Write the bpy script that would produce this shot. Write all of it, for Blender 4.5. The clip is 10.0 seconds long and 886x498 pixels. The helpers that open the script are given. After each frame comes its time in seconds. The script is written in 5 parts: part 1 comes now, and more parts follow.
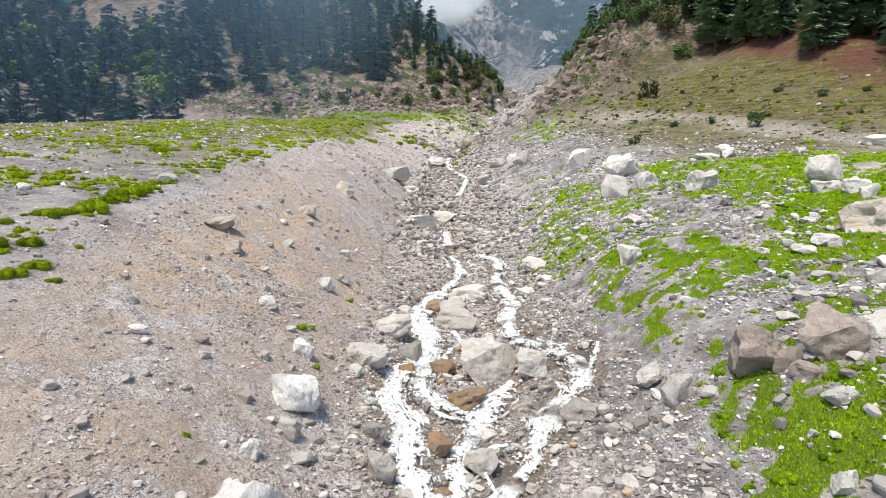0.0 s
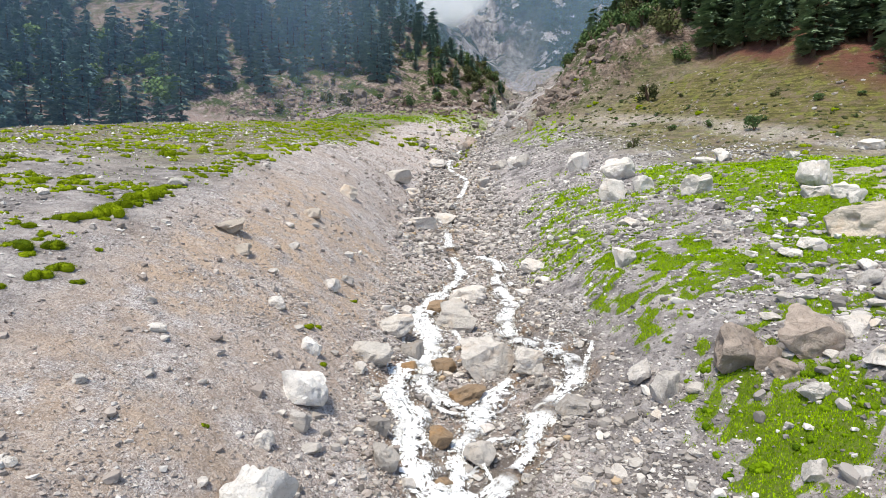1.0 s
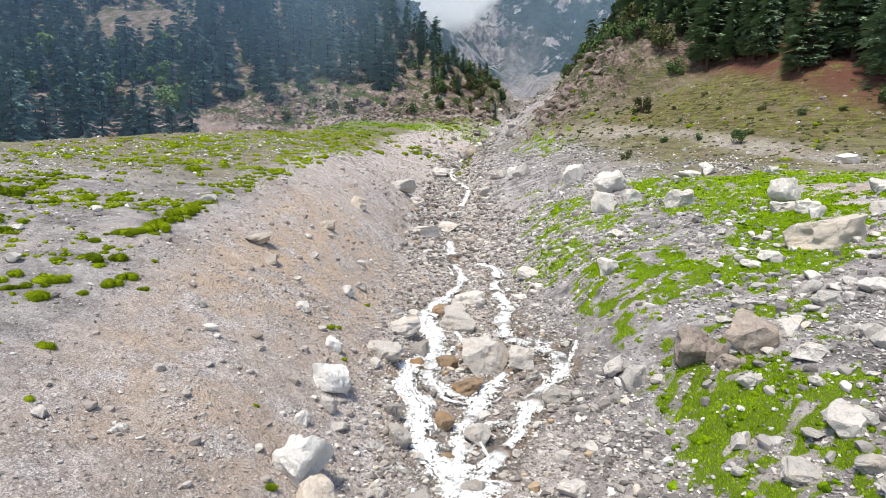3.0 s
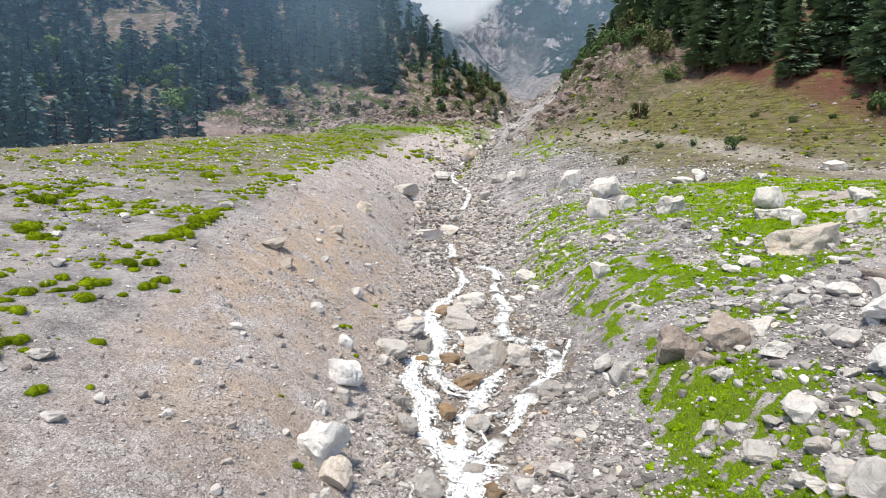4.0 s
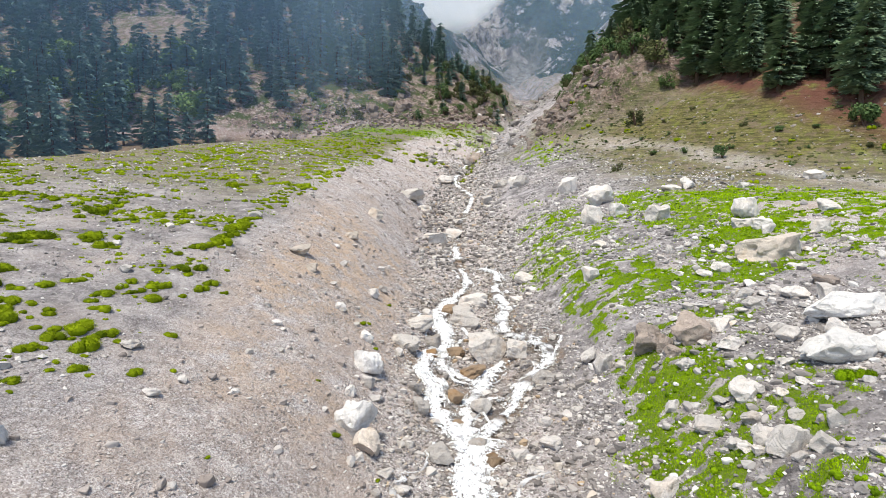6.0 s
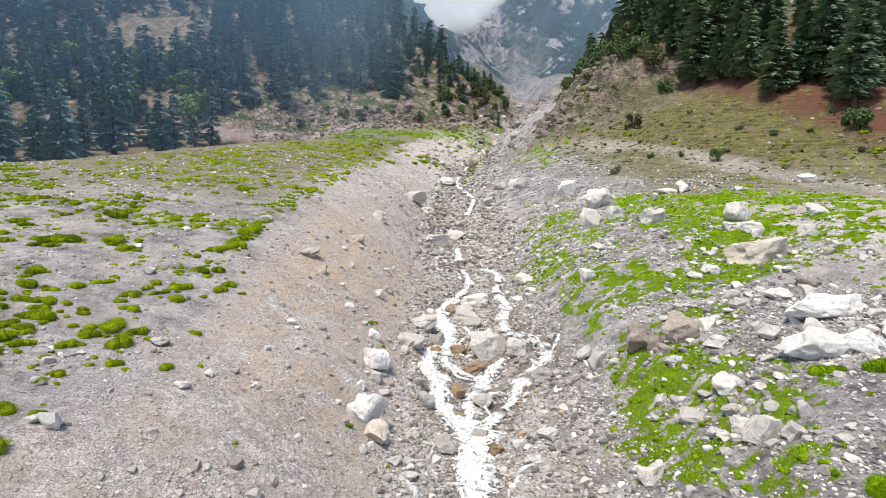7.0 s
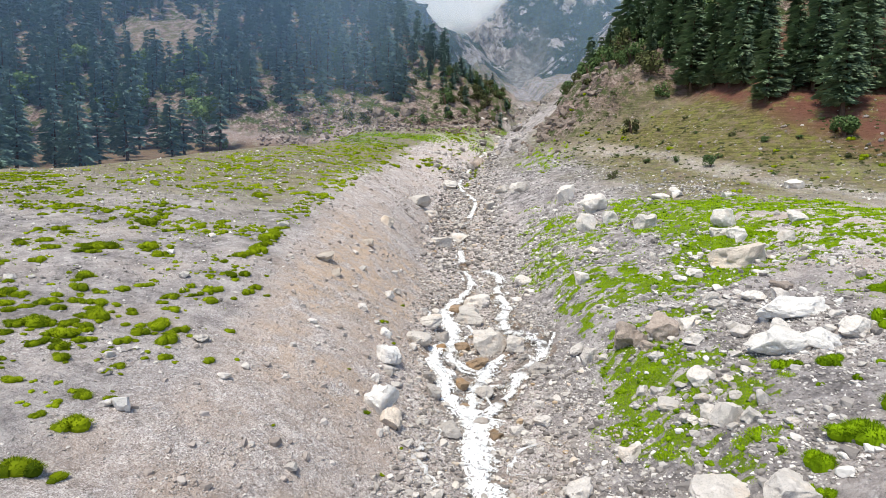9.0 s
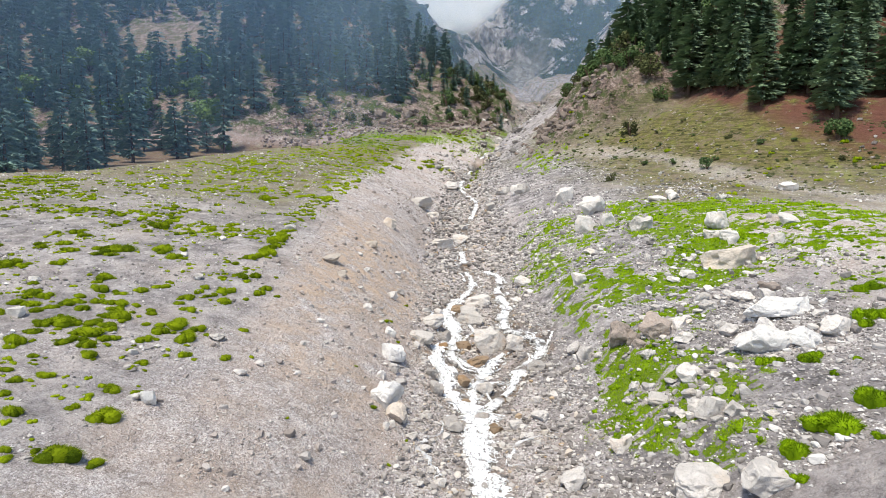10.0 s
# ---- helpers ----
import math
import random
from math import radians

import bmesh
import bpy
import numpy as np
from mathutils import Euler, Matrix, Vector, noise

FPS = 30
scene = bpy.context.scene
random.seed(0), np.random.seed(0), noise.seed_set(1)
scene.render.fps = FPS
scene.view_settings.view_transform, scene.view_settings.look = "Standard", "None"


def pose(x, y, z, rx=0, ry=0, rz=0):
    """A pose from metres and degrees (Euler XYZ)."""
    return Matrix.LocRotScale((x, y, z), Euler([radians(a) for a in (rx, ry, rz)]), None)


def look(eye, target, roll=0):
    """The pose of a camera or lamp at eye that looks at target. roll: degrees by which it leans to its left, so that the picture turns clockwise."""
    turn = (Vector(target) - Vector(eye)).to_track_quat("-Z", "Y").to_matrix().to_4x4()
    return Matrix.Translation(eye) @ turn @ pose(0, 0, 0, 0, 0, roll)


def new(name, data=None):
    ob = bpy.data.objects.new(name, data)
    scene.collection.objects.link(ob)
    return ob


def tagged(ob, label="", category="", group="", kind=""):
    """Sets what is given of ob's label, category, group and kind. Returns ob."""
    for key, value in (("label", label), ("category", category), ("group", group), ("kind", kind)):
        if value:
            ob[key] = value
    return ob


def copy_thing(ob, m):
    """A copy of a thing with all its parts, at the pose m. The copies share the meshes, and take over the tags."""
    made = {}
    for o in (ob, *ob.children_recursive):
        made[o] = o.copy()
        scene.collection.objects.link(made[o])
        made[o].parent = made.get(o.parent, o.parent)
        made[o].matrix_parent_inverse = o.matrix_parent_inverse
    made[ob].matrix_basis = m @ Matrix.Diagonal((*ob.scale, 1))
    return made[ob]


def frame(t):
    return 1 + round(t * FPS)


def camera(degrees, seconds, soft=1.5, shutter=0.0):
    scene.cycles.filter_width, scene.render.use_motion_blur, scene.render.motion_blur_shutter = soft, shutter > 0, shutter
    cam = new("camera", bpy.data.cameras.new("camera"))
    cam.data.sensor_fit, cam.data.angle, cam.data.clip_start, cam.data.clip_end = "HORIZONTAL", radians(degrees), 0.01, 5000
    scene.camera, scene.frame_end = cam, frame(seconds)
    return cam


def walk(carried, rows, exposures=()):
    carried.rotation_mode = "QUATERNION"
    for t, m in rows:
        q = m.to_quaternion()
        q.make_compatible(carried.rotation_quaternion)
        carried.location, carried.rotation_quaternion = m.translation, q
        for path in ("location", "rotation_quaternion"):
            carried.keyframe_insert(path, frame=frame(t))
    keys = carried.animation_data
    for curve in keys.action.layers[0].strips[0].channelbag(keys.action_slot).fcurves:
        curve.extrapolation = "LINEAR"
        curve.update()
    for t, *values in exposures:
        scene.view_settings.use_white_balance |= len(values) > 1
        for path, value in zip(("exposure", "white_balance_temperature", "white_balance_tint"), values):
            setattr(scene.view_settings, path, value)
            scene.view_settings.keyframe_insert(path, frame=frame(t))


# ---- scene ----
cam = camera(72.2, 10.0, soft=0.5)
METRES, EYE, TILT, LEAN, TURN = 16.0, 7.0, -6.0, 0.0, 0.0
ROWS = [
    (0.0, 0.0, 0.0, 0.0, -0.0, 0.0, -0.0),
    (0.5, -0.0, -0.0265, 0.0025, 0.06, -0.0, -0.04),
    (1.0, 0.0, -0.0585, 0.0056, 0.1, 0.04, -0.1),
    (1.5, -0.0002, -0.0983, 0.0101, 0.15, 0.11, -0.14),
    (2.0, -0.0007, -0.1467, 0.0149, 0.2, 0.2, -0.16),
    (2.5, -0.0019, -0.2018, 0.0202, 0.24, 0.32, -0.2),
    (4.0, -0.0117, -0.3866, 0.0401, 0.32, 0.32, -0.39),
    (4.5, -0.0155, -0.4494, 0.0468, 0.35, 0.26, -0.45),
    (5.0, -0.0196, -0.5107, 0.0532, 0.39, 0.2, -0.44),
    (5.5, -0.0246, -0.5684, 0.0599, 0.42, 0.16, -0.47),
    (7.0, -0.038, -0.7253, 0.078, 0.53, 0.06, -0.59),
    (7.5, -0.0412, -0.7724, 0.0841, 0.58, 0.01, -0.61),
    (8.0, -0.044, -0.817, 0.09, 0.62, -0.02, -0.62),
    (8.5, -0.0462, -0.8609, 0.0957, 0.66, -0.03, -0.62),
    (9.0, -0.0481, -0.9046, 0.1014, 0.71, -0.07, -0.62),
    (9.5, -0.0495, -0.9484, 0.1069, 0.77, -0.1, -0.59),
    (10.0, -0.0507, -0.992, 0.1118, 0.81, -0.11, -0.56),
]
EXPOSURES = [(0.0, 1.66, 6950, 6), (10.0, 1.66, 6950, 6)]
walk(cam, [(t, pose(0, 0, EYE, TILT, LEAN, TURN) @ pose(METRES * x, METRES * y, METRES * z, 90 + pitch, roll, yaw)) for t, x, y, z, yaw, pitch, roll in ROWS], EXPOSURES)

# ---- light: an overcast mountain sky, a veiled sun ----
world = bpy.data.worlds.new("overcast_sky")
scene.world = world
world.use_nodes = True
wn, wl = world.node_tree.nodes, world.node_tree.links
sky = wn.new("ShaderNodeTexSky")
sky.sky_type, sky.sun_disc = "NISHITA", False
sky.sun_elevation, sky.sun_rotation = radians(66), radians(213)
sky.altitude, sky.air_density, sky.dust_density, sky.ozone_density = 2500, 1.0, 6.0, 1.0
wl.new(sky.outputs["Color"], wn["Background"].inputs["Color"])
wn["Background"].inputs["Strength"].default_value = 0.082

sun_data = bpy.data.lights.new("sun", "SUN")
sun_data.energy, sun_data.angle, sun_data.color = 1.5, radians(13), (1.0, 0.95, 0.88)
sun = new("sun", sun_data)
sun.matrix_world = look((0, 0, 0), (0.22, 0.34, -0.91))


# ---- materials ----
class Nodes:
    """A short way to write node materials."""

    def __init__(self, name):
        self.mat = bpy.data.materials.new(name)
        self.mat.use_nodes = True
        self.tree = self.mat.node_tree
        self.bsdf = self.tree.nodes["Principled BSDF"]
        self.out = self.tree.nodes["Material Output"]
        self.pos = self.add("ShaderNodeNewGeometry").outputs["Position"]

    def add(self, kind):
        return self.tree.nodes.new(kind)

    def put(self, value, socket):
        if isinstance(value, bpy.types.NodeSocket):
            self.tree.links.new(value, socket)
        else:
            socket.default_value = (*value, 1) if isinstance(value, tuple) and len(value) == 3 and socket.type == "RGBA" else value

    def attribute(self, name):
        n = self.add("ShaderNodeAttribute")
        n.attribute_name = name
        return n

    def noise(self, scale, detail=4.0, rough=0.55, vector=None, distortion=0.0):
        n = self.add("ShaderNodeTexNoise")
        self.put(vector or self.pos, n.inputs["Vector"])
        n.inputs["Scale"].default_value, n.inputs["Detail"].default_value = scale, detail
        n.inputs["Roughness"].default_value, n.inputs["Distortion"].default_value = rough, distortion
        return n.outputs["Fac"]

    def cells(self, scale, output="Color", vector=None, feature="F1"):
        n = self.add("ShaderNodeTexVoronoi")
        n.feature = feature
        self.put(vector or self.pos, n.inputs["Vector"])
        n.inputs["Scale"].default_value = scale
        return n.outputs[output]

    def math(self, op, a, b=0.0, clamp=False):
        n = self.add("ShaderNodeMath")
        n.operation, n.use_clamp = op, clamp
        self.put(a, n.inputs[0])
        self.put(b, n.inputs[1])
        return n.outputs[0]

    def step(self, value, low, high, to_low=0.0, to_high=1.0):
        n = self.add("ShaderNodeMapRange")
        n.interpolation_type = "SMOOTHSTEP"
        self.put(value, n.inputs["Value"])
        for key, v in (("From Min", low), ("From Max", high), ("To Min", to_low), ("To Max", to_high)):
            n.inputs[key].default_value = v
        return n.outputs["Result"]

    def mix(self, fac, a, b, blend="MIX"):
        n = self.add("ShaderNodeMix")
        n.data_type, n.blend_type = "RGBA", blend
        self.put(fac, n.inputs[0])
        self.put(a, n.inputs[6])
        self.put(b, n.inputs[7])
        return n.outputs[2]

    def ramp(self, value, *stops):
        n = self.add("ShaderNodeValToRGB")
        while len(n.color_ramp.elements) < len(stops):
            n.color_ramp.elements.new(0.5)
        for e, (p, c) in zip(n.color_ramp.elements, stops):
            e.position, e.color = p, (*c, 1)
        self.put(value, n.inputs["Fac"])
        return n.outputs["Color"]

    def bump(self, height, strength=0.5, distance=0.05, normal=None):
        n = self.add("ShaderNodeBump")
        self.put(height, n.inputs["Height"])
        n.inputs["Strength"].default_value, n.inputs["Distance"].default_value = strength, distance
        if normal:
            self.put(normal, n.inputs["Normal"])
        return n.outputs["Normal"]

    def finish(self, colour, rough=0.9, normal=None, specular=0.25):
        self.put(colour, self.bsdf.inputs["Base Color"])
        self.put(rough, self.bsdf.inputs["Roughness"])
        self.bsdf.inputs["Specular IOR Level"].default_value = specular
        if normal:
            self.put(normal, self.bsdf.inputs["Normal"])
        return self.mat

    def random(self):
        return self.add("ShaderNodeObjectInfo").outputs["Random"]

    def island(self):
        return self.add("ShaderNodeNewGeometry").outputs["Random Per Island"]

    def up(self):
        n = self.add("ShaderNodeSeparateXYZ")
        self.put(self.add("ShaderNodeNewGeometry").outputs["Normal"], n.inputs[0])
        return n.outputs["Z"]


def ground_material():
    s = Nodes("gravel_and_turf")
    zone = s.attribute("zone")
    parts = s.add("ShaderNodeSeparateColor")
    s.put(zone.outputs["Color"], parts.inputs[0])
    turf, ochre, litter = parts.outputs[0], parts.outputs[1], parts.outputs[2]
    dry = zone.outputs["Alpha"]
    crag = s.attribute("crag").outputs["Fac"]
    wet = s.attribute("wet").outputs["Fac"]
    # gravel: three sizes of stones, each with its own tone
    big, mid, fine = s.cells(5.0), s.cells(13.0), s.cells(32.0)
    tone = s.mix(0.5, s.mix(0.5, big, mid), fine)
    grey = s.add("ShaderNodeSeparateColor")
    grey.mode = "HSV"
    s.put(tone, grey.inputs[0])
    gravel = s.ramp(grey.outputs[2], (0.34, (0.14, 0.12, 0.115)), (0.5, (0.385, 0.333, 0.318)), (0.66, (0.50, 0.445, 0.43)), (0.82, (0.80, 0.76, 0.745)))
    # shade between the pebbles, put into the colour as dark cell edges
    gap = s.step(s.math("MINIMUM", s.cells(13.0, "Distance", None, "DISTANCE_TO_EDGE"), s.math("MULTIPLY", s.cells(5.0, "Distance", None, "DISTANCE_TO_EDGE"), 0.6)), 0.0, 0.10, 0.55, 0.0)
    gravel = s.mix(s.math("MULTIPLY", gap, s.step(s.noise(1.1, 4, 0.6), 0.40, 0.62)), gravel, (0.12, 0.10, 0.09))
    patch = s.noise(0.35, 5, 0.6)
    gravel = s.mix(s.step(patch, 0.42, 0.66), gravel, s.mix(0.55, gravel, (0.44, 0.345, 0.285)))
    streak = s.noise(1.7, 6, 0.7)
    gravel = s.mix(s.step(streak, 0.5, 0.75, 0, 0.5), gravel, (0.53, 0.485, 0.46))
    soil = s.mix(s.noise(3.0, 6, 0.7), (0.44, 0.30, 0.195), (0.66, 0.51, 0.39))
    col = s.mix(s.math("MULTIPLY", ochre, s.step(s.noise(0.9, 6, 0.65), 0.35, 0.62)), gravel, soil)
    # olive dry pasture with small terraces, red needle litter
    pasture = s.mix(s.step(s.noise(2.6, 8, 0.8), 0.35, 0.65), (0.09, 0.09, 0.021), (0.235, 0.205, 0.08))
    contour = s.add("ShaderNodeMapping")
    s.put(s.pos, contour.inputs["Vector"])
    contour.inputs["Scale"].default_value = (0.35, 0.35, 4.5)
    terrace = s.noise(1.0, 5, 0.65, contour.outputs[0])
    pasture = s.mix(s.step(terrace, 0.46, 0.56, 0.0, 0.85), pasture, (0.07, 0.064, 0.022))
    pasture = s.mix(s.step(s.noise(0.45, 6, 0.7), 0.5, 0.66, 0, 0.7), pasture, (0.19, 0.215, 0.035))
    bare = s.step(s.noise(0.8, 7, 0.75), 0.48, 0.62)
    pasture = s.mix(bare, pasture, s.mix(s.noise(5.0, 4), (0.11, 0.08, 0.048), (0.24, 0.19, 0.13)))
    col = s.mix(s.math("MULTIPLY", dry, s.step(s.noise(1.1, 5, 0.7), 0.22, 0.42)), col, pasture)
    needles = s.mix(s.noise(1.4, 6, 0.7), (0.085, 0.033, 0.026), (0.21, 0.095, 0.068))
    col = s.mix(s.math("MULTIPLY", litter, s.step(s.noise(0.5, 6, 0.7), 0.32, 0.52)), col, needles)
    debris = s.ramp(s.noise(0.7, 9, 0.78), (0.38, (0.085, 0.078, 0.078)), (0.5, (0.275, 0.252, 0.25)), (0.62, (0.50, 0.468, 0.46)))
    col = s.mix(s.attribute("debris").outputs["Fac"], col, debris)
    # turf
    green = s.mix(s.noise(1.3, 5, 0.7), (0.035, 0.075, 0.004), (0.20, 0.31, 0.007))
    green = s.mix(s.step(s.noise(9.0, 3, 0.7), 0.4, 0.7), green, (0.17, 0.205, 0.05))
    where = s.math("ADD", turf, s.math("MULTIPLY", s.math("SUBTRACT", s.noise(2.6, 7, 0.75), 0.5), 0.9))
    col = s.mix(s.step(where, 0.5, 0.72), col, green)
    # bare crag
    strata = s.math("ADD", s.math("MULTIPLY", s.noise(0.4, 9, 0.7, distortion=1.0), 0.5), s.math("MULTIPLY", s.noise(2.0, 8, 0.75, distortion=0.6), 0.5))
    stone = s.ramp(strata, (0.42, (0.035, 0.028, 0.026)), (0.48, (0.14, 0.10, 0.088)), (0.54, (0.25, 0.172, 0.146)), (0.61, (0.42, 0.36, 0.325)))
    rubble = s.ramp(s.noise(1.1, 8, 0.8), (0.42, (0.05, 0.04, 0.036)), (0.51, (0.23, 0.175, 0.152)), (0.62, (0.47, 0.40, 0.355)))
    stone = s.mix(s.step(s.noise(0.12, 5, 0.6), 0.42, 0.6), stone, rubble)
    scrub = s.mix(s.noise(1.5, 4), (0.022, 0.038, 0.014), (0.08, 0.10, 0.03))
    stone = s.mix(s.step(s.noise(0.30, 9, 0.8), 0.47, 0.55), stone, scrub)
    col = s.mix(crag, col, stone)
    col = s.mix(s.math("MULTIPLY", wet, s.step(s.noise(1.5, 4), 0.35, 0.6, 0.35, 0.75)), col, s.mix(s.step(s.noise(0.9, 5), 0.45, 0.6), (0.085, 0.07, 0.06), (0.20, 0.115, 0.05)))
    h = s.math("ADD", s.cells(5.0, "Distance"), s.math("MULTIPLY", s.cells(13.0, "Distance"), 0.5))
    n1 = s.bump(h, 0.7, 0.06)
    n2 = s.bump(s.noise(1.2, 9, 0.75), 0.8, 0.5, n1)
    n3 = s.bump(s.math("MULTIPLY", terrace, dry), 0.7, 0.5, n2)
    return s.finish(col, 0.92, n3, 0.2)


def rock_material(name, dark, light, stain, gloss=0.9, moss=0.0):
    s = Nodes(name)
    own = s.random()
    shift = s.add("ShaderNodeVectorMath")
    s.put(s.pos, shift.inputs[0])
    comb = s.add("ShaderNodeCombineXYZ")
    for k, f in enumerate((37.0, 91.0, 53.0)):
        s.put(s.math("MULTIPLY", own, f), comb.inputs[k])
    s.put(comb.outputs[0], shift.inputs[1])
    v = shift.outputs[0]
    base = s.mix(s.noise(2.2, 8, 0.72, v, 0.6), dark, light)
    base = s.mix(s.step(s.noise(1.1, 5, 0.6, v), 0.52, 0.7, 0, 0.75), base, stain)
    tone = s.math("ADD", 0.82, s.math("MULTIPLY", own, 0.36))
    tint = s.add("ShaderNodeCombineColor")
    for k in range(3):
        s.put(tone, tint.inputs[k])
    base = s.mix(1.0, base, tint.outputs[0], "MULTIPLY")
    bend = s.add("ShaderNodeVectorMath")
    wobble = s.add("ShaderNodeTexNoise")
    s.put(v, wobble.inputs["Vector"])
    wobble.inputs["Scale"].default_value, wobble.inputs["Detail"].default_value = 2.5, 5.0
    s.put(v, bend.inputs[0])
    s.put(wobble.outputs["Color"], bend.inputs[1])
    warp = bend.outputs[0]
    crack = s.step(s.cells(1.5, "Distance", warp, "DISTANCE_TO_EDGE"), 0.0, 0.03, 1.0, 0.0)
    crack = s.math("MULTIPLY", crack, s.step(s.noise(1.7, 3, 0.5, v), 0.45, 0.6))
    base = s.mix(s.math("MULTIPLY", crack, 0.3), base, (0.08, 0.07, 0.062))
    seam = s.step(s.noise(5.5, 7, 0.72, v, 1.2), 0.54, 0.64, 0, 0.45)
    base = s.mix(seam, base, dark)
    speck = s.step(s.noise(26.0, 2, 0.6, v), 0.58, 0.72, 0, 0.35)
    base = s.mix(speck, base, (0.10, 0.095, 0.09))
    if moss:
        grown = s.math("MULTIPLY", s.step(s.up(), 0.2, 0.8), s.step(s.noise(3.0, 5, 0.7, v), 0.6, 0.72, 0, moss))
        base = s.mix(grown, base, (0.12, 0.15, 0.02))
    n1 = s.bump(s.noise(2.6, 9, 0.72, v, 0.8), 0.9, 0.2)
    n2 = s.bump(s.noise(22.0, 4, 0.6, v), 0.4, 0.02, n1)
    return s.finish(base, gloss, n2, 0.3)


def loose_material(name, *stops, rough=0.92):
    """Small stones, each with a tone of its own."""
    s = Nodes(name)
    base = s.ramp(s.island(), *stops)
    base = s.mix(s.math("MULTIPLY", s.noise(7.0, 5, 0.7), 0.4), base, (0.22, 0.195, 0.18))
    return s.finish(base, rough, s.bump(s.noise(14.0, 5, 0.7), 0.6, 0.04), 0.25)


def leaf_material(name, dark, light, patchy=0.3, patch=0.7):
    s = Nodes(name)
    r = s.math("ADD", s.math("MULTIPLY", s.island(), 0.65), s.math("MULTIPLY", s.random(), 0.35))
    col = s.mix(r, dark, light)
    col = s.mix(s.math("MULTIPLY", s.step(s.noise(patch, 3), 0.42, 0.62), patchy), col, light)
    return s.finish(col, 0.9, None, 0.06)


def bark_material():
    s = Nodes("conifer_bark")
    col = s.mix(s.noise(6.0, 6, 0.7), (0.035, 0.022, 0.016), (0.13, 0.085, 0.06))
    return s.finish(col, 0.95, s.bump(s.noise(12.0, 6, 0.7), 0.8, 0.05))


def water_material():
    s = Nodes("white_water")
    edge = s.attribute("edge").outputs["Fac"]
    flow = s.add("ShaderNodeCombineXYZ")
    s.put(s.attribute("side").outputs["Fac"], flow.inputs[0])
    s.put(s.math("MULTIPLY", s.attribute("run").outputs["Fac"], 0.30), flow.inputs[1])
    streak = s.noise(3.0, 9, 0.75, flow.outputs[0], 1.5)
    splash = s.noise(4.5, 10, 0.8, None, 1.2)
    white = s.mix(s.step(s.math("ADD", streak, s.math("MULTIPLY", edge, 0.10)), 0.36, 0.56), (0.40, 0.39, 0.375), (0.90, 0.91, 0.92))
    white = s.mix(s.step(splash, 0.60, 0.70, 0, 0.4), white, (0.40, 0.39, 0.37))
    s.finish(white, 0.35, s.bump(s.math("ADD", streak, splash), 0.45, 0.10), 0.5)
    clear = s.add("ShaderNodeBsdfTransparent")
    clear.inputs["Color"].default_value = (0.93, 0.92, 0.90, 1)
    blend = s.add("ShaderNodeMixShader")
    body = s.math("ADD", s.math("MULTIPLY", edge, 0.80), s.math("ADD", s.step(splash, 0.38, 0.62, 0, 0.8), s.step(streak, 0.38, 0.62, 0, 0.4)))
    s.put(s.math("MULTIPLY", s.step(body, 1.00, 1.30), s.attribute("dense").outputs["Fac"]), blend.inputs[0])
    s.put(clear.outputs[0], blend.inputs[1])
    s.put(s.bsdf.outputs[0], blend.inputs[2])
    s.put(blend.outputs[0], s.out.inputs["Surface"])
    return s.mat


def mountain_material():
    s = Nodes("forested_rock_wall")
    tall = s.add("ShaderNodeMapping")
    s.put(s.pos, tall.inputs["Vector"])
    tall.inputs["Scale"].default_value = (1.0, 0.6, 0.45)
    strata = s.math("ADD", s.math("MULTIPLY", s.noise(0.05, 9, 0.72, tall.outputs[0], 0.3), 0.5), s.math("MULTIPLY", s.noise(0.22, 8, 0.78, tall.outputs[0], 0.2), 0.5))
    stone = s.ramp(strata, (0.41, (0.05, 0.05, 0.055)), (0.47, (0.20, 0.18, 0.175)), (0.52, (0.40, 0.35, 0.33)), (0.58, (0.60, 0.55, 0.525)))
    wood = s.mix(s.step(s.noise(0.35, 7, 0.8), 0.4, 0.6), (0.008, 0.020, 0.018), (0.05, 0.09, 0.06))
    where = s.math("ADD", s.noise(0.03, 10, 0.74), s.math("MULTIPLY", s.attribute("wooded").outputs["Fac"], 0.5))
    col = s.mix(s.step(where, 0.515, 0.545), stone, wood)
    scree = s.ramp(s.noise(0.25, 9, 0.8), (0.38, (0.09, 0.085, 0.08)), (0.5, (0.26, 0.25, 0.24)), (0.62, (0.46, 0.445, 0.43)))
    col = s.mix(s.attribute("scree").outputs["Fac"], col, scree)
    n1 = s.bump(s.noise(0.06, 9, 0.75, distortion=1.0), 0.9, 14.0)
    return s.finish(col, 0.95, s.bump(s.noise(0.4, 6, 0.75), 0.7, 3.0, n1), 0.1)


